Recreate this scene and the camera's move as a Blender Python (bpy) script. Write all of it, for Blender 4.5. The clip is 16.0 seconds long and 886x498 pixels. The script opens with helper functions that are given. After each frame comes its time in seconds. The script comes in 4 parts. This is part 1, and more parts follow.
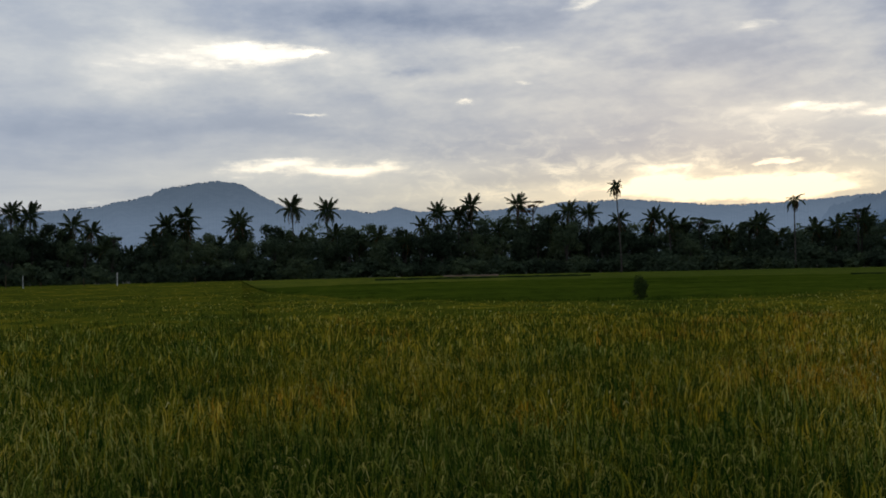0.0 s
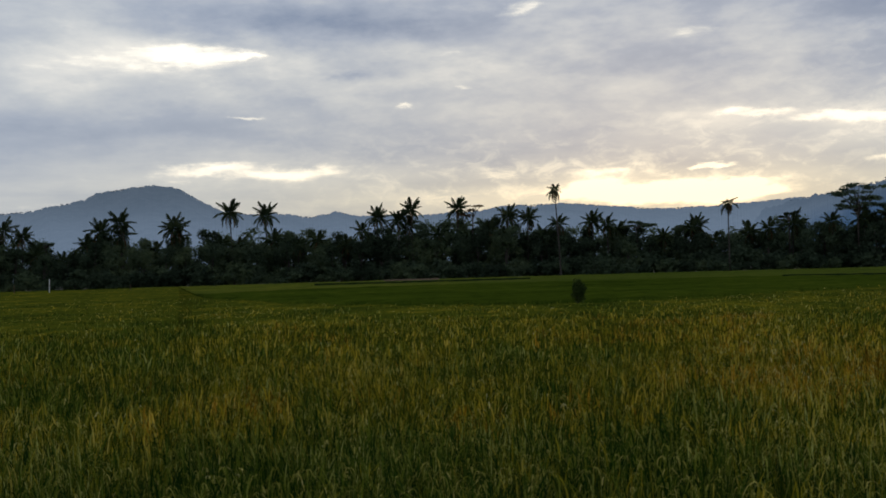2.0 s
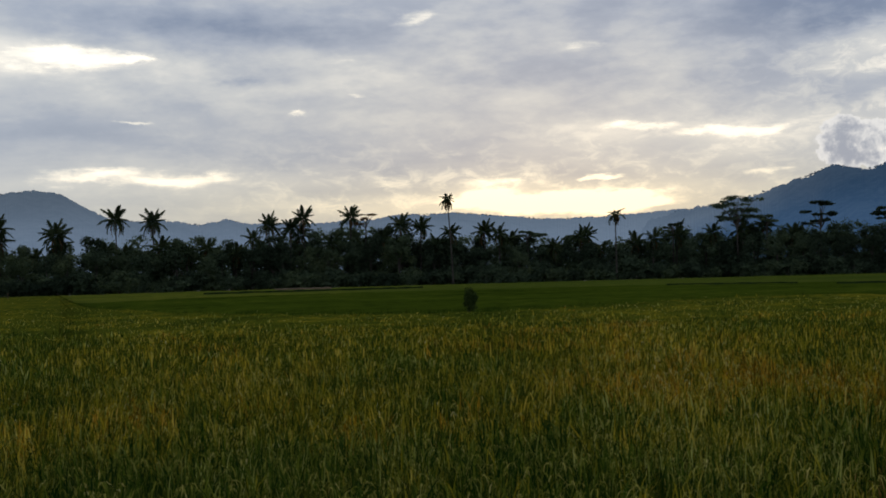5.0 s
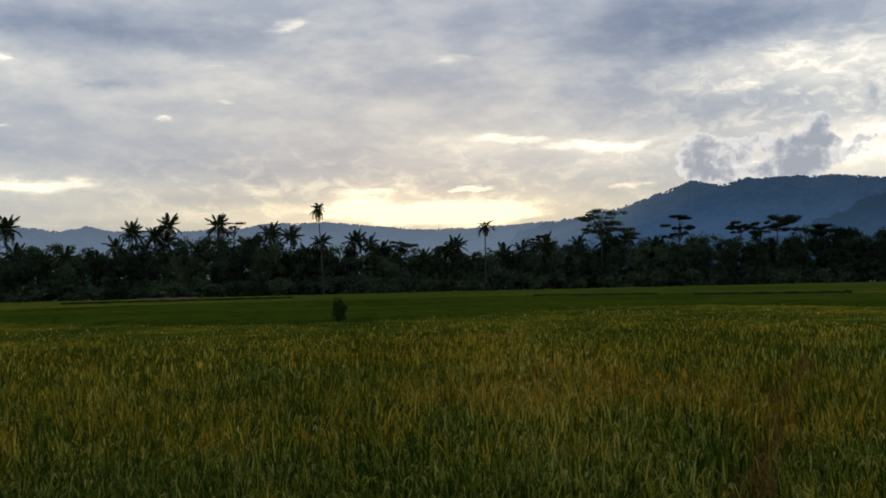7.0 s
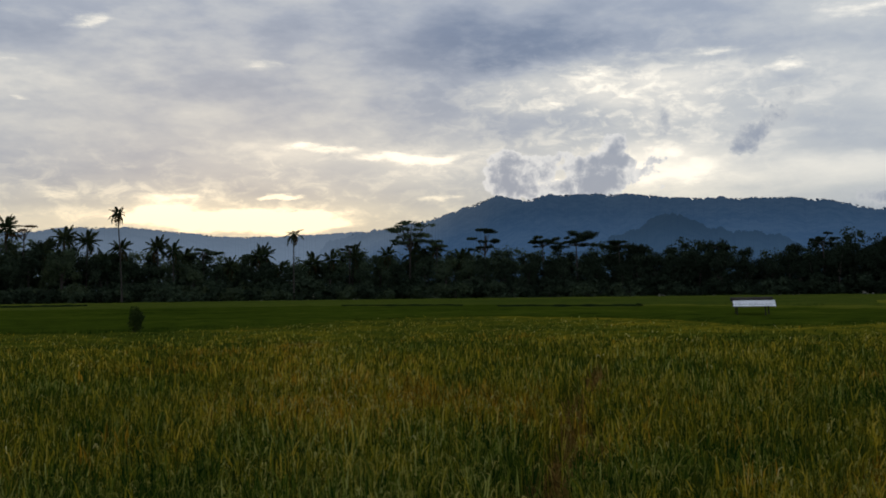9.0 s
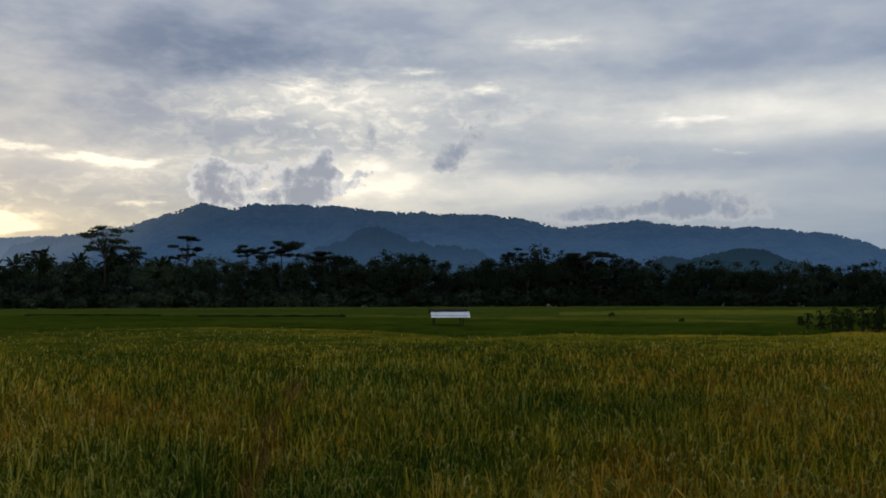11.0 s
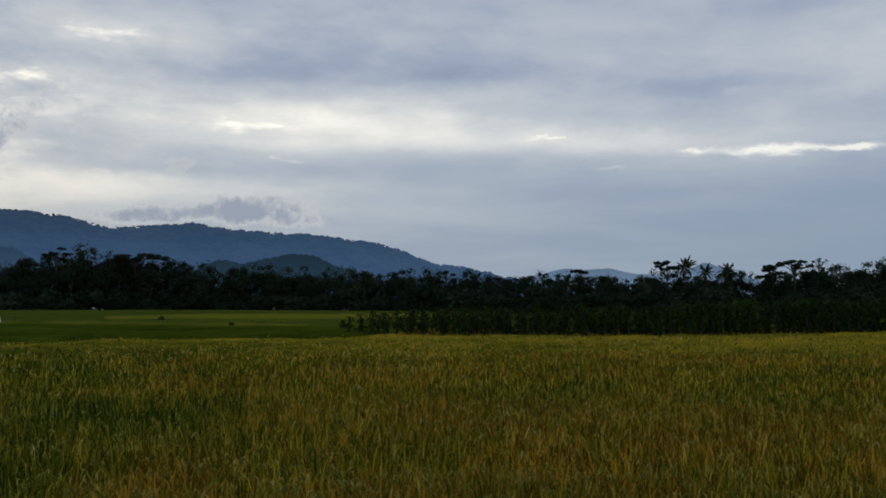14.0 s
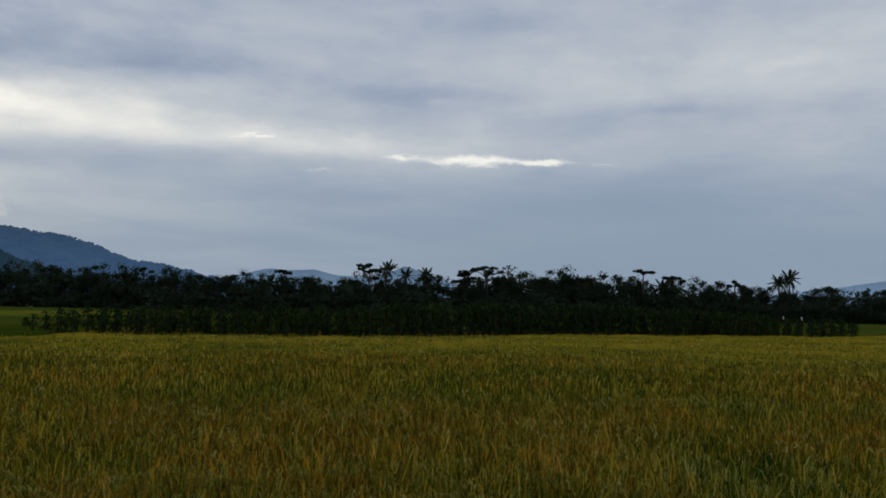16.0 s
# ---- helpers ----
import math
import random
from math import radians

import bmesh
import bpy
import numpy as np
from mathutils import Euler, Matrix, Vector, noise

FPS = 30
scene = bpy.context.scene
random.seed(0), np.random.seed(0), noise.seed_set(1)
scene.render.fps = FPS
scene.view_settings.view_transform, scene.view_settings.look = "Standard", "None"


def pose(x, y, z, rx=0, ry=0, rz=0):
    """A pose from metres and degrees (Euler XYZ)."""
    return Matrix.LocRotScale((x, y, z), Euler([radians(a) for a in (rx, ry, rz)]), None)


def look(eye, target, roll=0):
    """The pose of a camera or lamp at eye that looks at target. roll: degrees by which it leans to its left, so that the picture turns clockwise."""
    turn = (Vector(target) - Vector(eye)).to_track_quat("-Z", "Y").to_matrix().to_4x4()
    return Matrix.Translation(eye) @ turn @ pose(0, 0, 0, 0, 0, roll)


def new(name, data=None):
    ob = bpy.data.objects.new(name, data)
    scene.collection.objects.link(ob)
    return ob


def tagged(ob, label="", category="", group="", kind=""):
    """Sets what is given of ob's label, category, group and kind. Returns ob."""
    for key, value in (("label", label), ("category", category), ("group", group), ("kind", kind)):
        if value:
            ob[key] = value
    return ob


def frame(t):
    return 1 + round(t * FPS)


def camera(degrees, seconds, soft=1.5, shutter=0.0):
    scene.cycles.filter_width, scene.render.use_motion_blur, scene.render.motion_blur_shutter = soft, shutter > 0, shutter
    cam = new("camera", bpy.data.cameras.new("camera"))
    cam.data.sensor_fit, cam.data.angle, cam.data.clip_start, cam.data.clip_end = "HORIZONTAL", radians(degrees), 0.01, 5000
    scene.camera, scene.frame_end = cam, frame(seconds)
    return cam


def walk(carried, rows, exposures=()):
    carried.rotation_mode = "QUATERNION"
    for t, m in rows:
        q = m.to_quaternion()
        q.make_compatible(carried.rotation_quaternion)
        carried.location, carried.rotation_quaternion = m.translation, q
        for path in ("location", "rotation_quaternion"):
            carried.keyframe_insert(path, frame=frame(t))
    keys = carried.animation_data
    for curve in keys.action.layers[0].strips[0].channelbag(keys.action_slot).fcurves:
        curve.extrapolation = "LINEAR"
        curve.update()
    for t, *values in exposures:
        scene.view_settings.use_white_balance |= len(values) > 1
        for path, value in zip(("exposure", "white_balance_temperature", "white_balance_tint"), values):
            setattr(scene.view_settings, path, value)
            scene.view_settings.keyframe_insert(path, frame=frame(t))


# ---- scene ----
# ---- the camera and its way ----
EYE, ABOVE = 2.25, 1.40          # eye over the field, eye over the tops of the rice
RICE_TOP = EYE - ABOVE
cam = camera(48.5, 16.0, soft=1.8)
#        t, right, ahead (both in units of ABOVE), yaw, pitch, roll
ROWS = [
    (0.0, 0.000, 0.000, 0.00, 1.15, 1.32),
    (0.5, 0.014, 0.034, -0.75, 1.18, 1.48),
    (1.0, 0.022, 0.050, -1.64, 1.22, 1.56),
    (1.5, 0.025, 0.053, -2.55, 1.27, 1.64),
    (2.0, 0.026, 0.049, -3.48, 1.30, 1.67),
    (2.5, 0.025, 0.042, -4.42, 1.36, 1.77),
    (3.0, 0.025, 0.035, -5.37, 1.40, 1.80),
    (5.5, 0.055, 0.060, -11.19, 1.75, 1.53),
    (6.0, 0.071, 0.081, -12.92, 1.85, 1.48),
    (6.5, 0.091, 0.108, -14.92, 1.95, 1.44),
    (7.0, 0.115, 0.138, -17.22, 2.05, 1.39),
    (7.5, 0.142, 0.171, -19.75, 2.14, 1.28),
    (8.0, 0.172, 0.206, -22.60, 2.26, 1.15),
    (10.5, 0.345, 0.350, -39.98, 2.78, 0.17),
    (11.0, 0.378, 0.364, -45.33, 2.93, 0.19),
    (11.5, 0.409, 0.371, -49.92, 3.02, 0.24),
    (12.0, 0.435, 0.371, -53.94, 3.05, 0.33),
    (12.5, 0.457, 0.364, -58.06, 3.03, 0.28),
    (13.0, 0.471, 0.351, -62.33, 3.04, 0.20),
    (13.5, 0.478, 0.332, -66.61, 3.08, 0.13),
    (14.0, 0.476, 0.310, -70.90, 3.13, -0.11),
    (14.5, 0.463, 0.287, -75.15, 3.18, -0.36),
    (15.0, 0.439, 0.266, -79.45, 3.25, -0.56),
    (15.5, 0.400, 0.252, -83.73, 3.31, -0.73),
    (16.0, 0.347, 0.249, -87.97, 3.34, -1.10),
]
EXPOSURES = [(0.0, 0.04), (8.0, 0.02), (10.5, -0.10), (12.5, -0.08), (14.0, 0.0), (16.0, -0.03)]
walk(cam, [(t, pose(ABOVE * x, ABOVE * y, EYE, 0, 0, yaw) @ pose(0, 0, 0, 90 + pitch) @ pose(0, 0, 0, 0, 0, -roll))
           for t, x, y, yaw, pitch, roll in ROWS], EXPOSURES)

# ---- sky and light ----
SUN_AZ, SUN_EL = -16.0, 5.0       # degrees, left of straight ahead is positive


def heading(az, el=0.0):
    a, e = radians(az), radians(el)
    return Vector((-math.sin(a) * math.cos(e), math.cos(a) * math.cos(e), math.sin(e)))


def place(az, d, z=0.0):
    v = heading(az) * d
    return Vector((v.x, v.y, z))


class Nodes:
    """Short hand for building a node tree."""

    def __init__(self, tree):
        self.tree = tree

    def add(self, kind, inputs=(), **settings):
        node = self.tree.nodes.new(kind)
        for key, value in settings.items():
            setattr(node, key, value)
        for key, value in dict(inputs).items():
            self.put(node.inputs[key], value)
        return node

    def put(self, socket, value):
        if isinstance(value, bpy.types.NodeSocket):
            self.tree.links.new(value, socket)
        elif isinstance(value, bpy.types.Node):
            self.tree.links.new(value.outputs[0], socket)
        else:
            socket.default_value = value

    def math(self, op, a, b=0.0, c=0.0, clamp=False):
        return self.add("ShaderNodeMath", {0: a, 1: b, 2: c}, operation=op, use_clamp=clamp).outputs[0]

    def vec(self, op, a, b=(0, 0, 0)):
        node = self.add("ShaderNodeVectorMath", {0: a, 1: b}, operation=op)
        return node.outputs["Value"] if op in ("DOT_PRODUCT", "LENGTH") else node.outputs[0]

    def noise(self, vector, scale, detail=4.0, rough=0.55, distort=0.0, out=0):
        return self.add("ShaderNodeTexNoise", {"Vector": vector, "Scale": scale, "Detail": detail, "Roughness": rough, "Distortion": distort}).outputs[out]

    def span(self, value, a, b, c=0.0, d=1.0):
        return self.add("ShaderNodeMapRange", {0: value, 1: a, 2: b, 3: c, 4: d}, interpolation_type="SMOOTHSTEP").outputs[0]

    def mix(self, fac, a, b, blend="MIX"):
        node = self.add("ShaderNodeMix", data_type="RGBA", blend_type=blend)
        self.put(node.inputs[0], fac)
        for socket, value in ((node.inputs[6], a), (node.inputs[7], b)):
            self.put(socket, (*value, 1) if isinstance(value, tuple) and len(value) == 3 else value)
        return node.outputs[2]

    def ramp(self, fac, stops):
        node = self.add("ShaderNodeValToRGB", {0: fac})
        ramp = node.color_ramp
        while len(ramp.elements) < len(stops):
            ramp.elements.new(0.5)
        for e, (p, c) in zip(ramp.elements, stops):
            e.position, e.color = p, (*c, 1)
        return node.outputs[0]


def cloud_spot(n, v, az, el, wide, high):
    """1 at the middle of a cloud or a gap in the clouds, falling off over its half width and height in degrees."""
    node = n.add("ShaderNodeMapping", {"Vector": v, "Location": heading(az, el), "Rotation": (0, 0, radians(az)),
                                       "Scale": (math.sin(radians(wide)), 0.5, math.sin(radians(high)))}, vector_type="TEXTURE")
    return n.math("POWER", 0.3679, n.vec("DOT_PRODUCT", node, node.outputs[0]))


def cloud_sum(n, v, spots):
    """The spots added up, a few at a time: the hair's breadth of shift makes each few wait for the ones before, which keeps the tree light."""
    total = 0.0
    for i, (az, el, wide, high, weight) in enumerate(spots):
        if i % 4 == 3:
            v = n.vec("ADD", v, n.vec("MULTIPLY", total, (1e-7, 1e-7, 1e-7)))
        total = n.math("MULTIPLY_ADD", cloud_spot(n, v, az, el, wide, high), weight, total)
    return total


world = bpy.data.worlds.new("evening_sky")
scene.world = world
world.use_nodes = True
world.node_tree.nodes.clear()
n = Nodes(world.node_tree)
way = n.add("ShaderNodeTexCoord").outputs["Generated"]
split = n.add("ShaderNodeSeparateXYZ", {0: way})
height = split.outputs[2]
# clouds lie in a layer: the way is carried out to a flat ceiling, so that they close up towards the horizon
lift = n.math("ADD", n.math("MAXIMUM", height, 0.0), 0.07)
flat = n.add("ShaderNodeCombineXYZ", {0: n.math("DIVIDE", split.outputs[0], lift), 1: n.math("DIVIDE", split.outputs[1], lift)}).outputs[0]
flat = n.add("ShaderNodeMapping", {"Vector": flat, "Rotation": (0, 0, 0.25), "Location": (3.1, 1.7, 0)}).outputs[0]
banks = n.noise(flat, 0.55, 7, 0.56, 0.25)
rolls = n.noise(flat, 1.35, 6, 0.58, 0.35)
fine = n.noise(flat, 3.4, 6, 0.6, 0.3)
# ragged edges for the single clouds and gaps
stretch = n.vec("MULTIPLY", way, (1, 1, 2.6))
shift = n.vec("SUBTRACT", n.noise(stretch, 14.0, 7, 0.64, out=1), (0.5, 0.5, 0.5))
torn = n.vec("ADD", way, n.vec("MULTIPLY", shift, (0.075, 0.075, 0.026)))
shift2 = n.vec("SUBTRACT", n.noise(way, 34.0, 7, 0.66, out=1), (0.5, 0.5, 0.5))
tufts = n.vec("ADD", way, n.vec("MULTIPLY", shift2, (0.030, 0.030, 0.026)))
# clouds and openings: heading, height, half width, half height, weight
GLOWS = [  # wide brighter parts of the cover
    (-14.5, 4.3, 6.5, 0.9, 0.2), (-37, 10.6, 6, 1.6, 0.14), (-80, 9.3, 13, 0.75, 0.17),
        (14.4, 12.2, 9.5, 2.1, 0.34), (5.3, 5.9, 9.5, 1.2, 0.26), (-3.5, 4.2, 7, 0.8, 0.2), (-16, 4.1, 11.5, 1.4, 0.2), (-7.4, 12.9, 6.6, 1.15, 0.12), (-19.7, 8.4, 5.9, 0.92, 0.18),
    (-26.4, 7.8, 7.2, 0.99, 0.16), (-38, 11.8, 4.3, 1.32, 0.22), (-39.8, 7.2, 5.3, 1.97, 0.3), (-40.6, 12.1, 8.6, 2.3, 0.22), (-40.9, 6.6, 10.9, 1.97, 0.3),
    (-51.9, 14.5, 5.6, 0.99, 0.18), (-57.3, 10.1, 10.9, 1.64, 0.26), (-54.1, 6.3, 10.9, 0.99, 0.16), (-23.8, 7.1, 7.2, 1.97, 0.14), (-67.7, 10.2, 8.6, 1.32, 0.22),
    (-86.7, 8.9, 13.8, 1.32, 0.14), (-66.4, 6.1, 9.9, 1.32, 0.12), (-106.9, 13.1, 6.6, 1.64, 0.12),
]
DEEPS = [  # thick grey banks
    (3.1, 14.2, 8.6, 1.25, 0.26), (21.7, 7.9, 6.6, 1.32, 0.22), (-2.3, 7.5, 9.9, 1.18, 0.08), (1.9, 11.3, 1.2, 0.36, 0.14), (-13.7, 11.2, 6.6, 1.18, 0.1),
    (-2.3, 5, 5.3, 0.53, 0.12), (3.3, 14.4, 7.9, 1.32, 0.16), (-32.3, 13.2, 6.2, 1.9, 0.24), (2, 11.4, 1.4, 0.36, 0.13), (-31, 14.6, 9.9, 1.97, 0.18),
    (-61.7, 13.3, 7.9, 1.12, 0.16), (-47.5, 11.4, 2.3, 0.46, 0.12), (-55, 7.4, 6.6, 0.46, 0.12), (-73, 13, 4.3, 0.59, 0.18), (-87, 12.2, 5.6, 0.66, 0.18),
    (-103, 11.4, 4.6, 0.39, 0.1), (-101.4, 5.5, 20.4, 2.3, 0.12), (-91.6, 16.4, 6.6, 0.72, 0.08),
]
GAPS_LEFT = [  # openings with ragged edges
    (11, 12.4, 2.8, 0.89, 1), (7.6, 12.4, 1.2, 0.23, 0.8), (16.6, 11.9, 2.8, 0.72, 0.62), (7.7, 9, 1.5, 0.13, 0.9), (-1.7, 9.6, 1, 0.16, 0.85),
    (-5.2, 10.6, 0.8, 0.16, 0.75), (-3.4, 12.6, 2, 0.3, 0.6), (-8.4, 14.7, 1.2, 0.3, 0.65), (-21.7, 10, 0.8, 0.15, 0.5), (-15, 8.6, 0.9, 0.13, 0.5),
    (10.1, 6, 2.8, 0.45, 0.92), (4.6, 5.9, 3.4, 0.5, 0.9), (20.6, 4.1, 1.8, 0.2, 0.65), (-18.1, 13.1, 1.3, 0.39, 0.6), (-14.5, 5.9, 1, 0.2, 0.6),
    (-8.5, 15.1, 1.1, 0.36, 0.6),
]
GAPS_SUN = [
    (-13, 4.35, 2.8, 0.5, 1.05), (-17.5, 4.0, 4.6, 0.55, 1.1), (-20.8, 4.6, 1.6, 0.26, 0.8), (-7.2, 5.6, 2.6, 0.36, 0.65), (-17.1, 4.1, 3.6, 0.66, 1),
    (-21.2, 8.4, 2.6, 0.3, 0.85), (-24.5, 7.8, 2, 0.3, 0.7), (-27.8, 7.7, 2.5, 0.49, 0.9), (-19, 5.6, 1.4, 0.16, 0.75), (-18.8, 5.6, 1.2, 0.16, 0.75),
    (-27.9, 5.4, 1.4, 0.2, 0.75), (-26.1, 9.6, 1.2, 0.2, 0.6), (-12.9, 5.3, 2, 0.33, 0.7), (-21.9, 4, 1.5, 0.33, 0.85),
]
GAPS_RIGHT = [
    (-35, 10.5, 1.1, 0.3, 0.65), (-38, 12.5, 2, 0.43, 0.68), (-40.6, 13.1, 1.6, 0.33, 0.62), (-43.7, 13.1, 1.4, 0.39, 0.6), (-47.9, 12.2, 2, 0.26, 0.62),
    (-51.9, 14.7, 3.1, 0.43, 0.65), (-41.2, 11.4, 1.4, 0.39, 0.55), (-34.1, 6, 0.8, 0.46, 0.8), (-39.8, 6.7, 1.2, 0.72, 0.55), (-42.9, 6.3, 1.8, 0.72, 0.45),
    (-58.9, 10, 3.9, 0.53, 0.55), (-61.7, 8.2, 2, 0.16, 0.6), (-90.4, 8.5, 4.9, 0.3, 0.85), (-93.7, 8.4, 2, 0.23, 0.7), (-85.7, 8.8, 1.3, 0.16, 0.65),
    (-80.5, 7.8, 1.3, 0.16, 0.6), (-76.6, 9.4, 2.6, 0.2, 0.6), (-97.9, 8.5, 1.6, 0.13, 0.55),
]
TOWERS = [  # low cumulus caught on the mountain
    (-32.4, 6.6, 1.4, 1.12, 1), (-32.3, 7.6, 0.9, 0.46, 0.6), (-34.1, 7, 1, 0.72, 0.6), (-36, 7.2, 1.4, 0.39, 0.75), (-34.9, 5.6, 3.2, 0.5, 0.8), (-32.5, 5.9, 1.3, 0.6, 0.5), (-37.6, 5.9, 1.2, 0.6, 0.5),
    (-37.7, 6.7, 1.2, 1.0, 0.95), (-38.3, 7.7, 0.85, 1.15, 1), (-39.9, 6.5, 1.1, 0.33, 0.6), (-41, 5.8, 0.7, 0.53, 0.5), (-36.3, 6.1, 1.3, 0.5, 0.7), (-37.0, 6.5, 0.9, 0.6, 0.5), (-31.6, 7.0, 0.7, 0.9, 0.6), (-40.8, 7.2, 1.3, 0.4, 0.55), (-35.2, 7.7, 1.0, 0.3, 0.5), (-38.3, 8.5, 0.5, 0.5, 0.6),
]
SCRAPS = [  # torn low clouds
    (-45.3, 7.7, 0.75, 0.55, 0.95), (-46.1, 8.6, 0.9, 0.62, 1.0), (-47.1, 9.6, 0.95, 0.6, 0.85), (-48.2, 10.5, 0.8, 0.5, 0.55), (-41.1, 9.4, 0.6, 1.12, 0.75), (-49.7, 9.4, 1, 0.26, 0.5),
    (-55.7, 7.8, 0.9, 0.59, 0.7), (-52.8, 4.9, 2.3, 0.6, 0.95), (-56.6, 5, 3, 0.6, 0.95), (-59, 5.5, 1.2, 0.85, 1), (-61.1, 5.3, 2.2, 0.85, 0.95),
    (-63.1, 4.6, 1.3, 0.33, 0.6),
]
# the air near the horizon veils the cover
calm = n.span(height, 0.05, 0.23, 0.20, 1.0)
streaks = n.noise(n.vec("MULTIPLY", way, (1, 1, 3.2)), 9.0, 8, 0.6, 0.4)
puffs = n.span(n.noise(n.vec("MULTIPLY", way, (1, 1, 2.7)), 12.0, 6, 0.56), 0.30, 0.70)
puffs = n.math("MULTIPLY_ADD", n.math("SUBTRACT", puffs, 0.5), n.math("MULTIPLY_ADD", cloud_spot(n, way, -15, 10, 50, 20), 0.8, 0.3), 0.5)
level = n.math("MULTIPLY_ADD", n.span(banks, 0.34, 0.66), 0.16, 0.318)
for layer, amount in ((rolls, 0.28), (fine, 0.08), (streaks, 0.05), (puffs, 0.26)):
    level = n.math("MULTIPLY_ADD", n.math("MULTIPLY", n.math("SUBTRACT", layer, 0.5), calm), amount, level)
level = n.math("ADD", level, cloud_sum(n, torn, GLOWS))
level = n.math("SUBTRACT", level, cloud_sum(n, n.vec("ADD", torn, n.vec("MULTIPLY", level, (1e-7, 1e-7, 1e-7))), DEEPS))
ragged = n.math("MULTIPLY", n.math("SUBTRACT", n.noise(stretch, 22.0, 8, 0.64), 0.5), 1.0)
bars = n.noise(n.vec("MULTIPLY", way, (1, 1, 7)), 13.0, 7, 0.6, 0.3)
ragged = n.math("MULTIPLY_ADD", n.math("SUBTRACT", bars, 0.5), 1.3, ragged)
opening = n.math("ADD", ragged, cloud_sum(n, n.vec("ADD", torn, n.vec("MULTIPLY", level, (1e-7, 1e-7, 1e-7))), GAPS_LEFT + GAPS_SUN + GAPS_RIGHT))
level = n.math("MULTIPLY_ADD", n.span(opening, 0.24, 1.2), 0.54, level)
# small broken puffs round the brighter parts
flecks = n.span(n.noise(n.vec("MULTIPLY", way, (1, 1, 2.2)), 34.0, 6, 0.62, 0.5), 0.44, 0.66)
among = n.math("ADD", cloud_spot(n, way, -38, 10.3, 11, 3.4), n.math("ADD", cloud_spot(n, way, -14, 5.4, 16, 2.4), n.math("MULTIPLY", cloud_spot(n, way, 2, 11, 22, 4.5), 0.12)))
level = n.math("MULTIPLY_ADD", n.math("MULTIPLY", n.math("SUBTRACT", flecks, 0.42), among), 0.26, level)
cover = n.ramp(n.math("MULTIPLY_ADD", level, 0.75, 0.25), [(0.0, (0.13, 0.18, 0.29)), (0.25, (0.20, 0.265, 0.40)), (0.475, (0.375, 0.435, 0.55)), (0.6625, (0.575, 0.615, 0.665)), (0.85, (0.90, 0.895, 0.86)), (1.0, (1.25, 1.21, 1.10))])
cover = n.mix(n.math("MULTIPLY", cloud_spot(n, way, -102, 2.4, 48, 5.6), 0.95), cover, (0.255, 0.342, 0.452))
warm = cloud_spot(n, way, -12.0, 5.0, 42.0, 10.0)
cover = n.mix(warm, cover, n.mix(1.0, cover, (1.07, 1.0, 0.90), "MULTIPLY"))
low_sun = cloud_spot(n, way, SUN_AZ, 3.4, 34.0, 2.4)
cover = n.mix(low_sun, cover, n.mix(1.0, cover, (1.0, 0.955, 0.81), "MULTIPLY"))
billow = n.math("MULTIPLY_ADD", n.math("SUBTRACT", n.noise(way, 46.0, 8, 0.68, 0.5), 0.5), 1.9, n.math("MULTIPLY", n.math("SUBTRACT", n.noise(way, 120.0, 6, 0.65, 0.3), 0.5), 1.3))
after = n.vec("ADD", tufts, n.vec("MULTIPLY", level, (1e-7, 1e-7, 1e-7)))
rag = cloud_sum(n, after, SCRAPS)
rag = n.math("MULTIPLY_ADD", n.math("MULTIPLY", billow, 0.9), n.math("MULTIPLY_ADD", rag, 1.4, 0.04, clamp=True), rag)
cover = n.mix(n.math("MULTIPLY", n.span(rag, 0.24, 0.70), 0.95), cover, n.mix(n.span(rag, 0.30, 1.25), (0.60, 0.62, 0.64), (0.31, 0.355, 0.45)))
body = cloud_sum(n, n.vec("ADD", after, n.vec("MULTIPLY", rag, (1e-7, 1e-7, 1e-7))), TOWERS)
body = n.math("MULTIPLY_ADD", billow, n.math("MULTIPLY_ADD", body, 1.4, 0.04, clamp=True), body)
tower = n.span(body, 0.38, 0.60)
inside = n.mix(n.span(n.math("MULTIPLY_ADD", n.math("SUBTRACT", n.noise(way, 60.0, 7, 0.62, 0.4), 0.5), 2.6, body), 0.25, 1.6), (0.80, 0.80, 0.80), (0.30, 0.345, 0.44))
cover = n.mix(n.math("MULTIPLY", tower, 0.92), cover, inside)
clear = n.add("ShaderNodeTexSky", sky_type="NISHITA", sun_disc=False, sun_elevation=radians(SUN_EL), sun_rotation=radians(-SUN_AZ)).outputs[0]
clear = n.mix(1.0, clear, (0.06, 0.06, 0.06), "MULTIPLY")
sky = n.mix(0.08, cover, clear)
n.add("ShaderNodeOutputWorld", {0: n.add("ShaderNodeBackground", {0: sky, 1: 1.0})})

sun = new("sun", bpy.data.lights.new("sun", "SUN"))
sun.data.energy, sun.data.angle, sun.data.color = 0.3, radians(14), (1.0, 0.86, 0.66)
sun.matrix_world = look((0, 0, 60), Vector((0, 0, 60)) - heading(SUN_AZ, SUN_EL))


# ---- materials ----
def material(name):
    m = bpy.data.materials.new(name)
    m.use_nodes = True
    m.node_tree.nodes.clear()
    return m, Nodes(m.node_tree)


def finish(n, shader):
    n.add("ShaderNodeOutputMaterial", {0: shader})


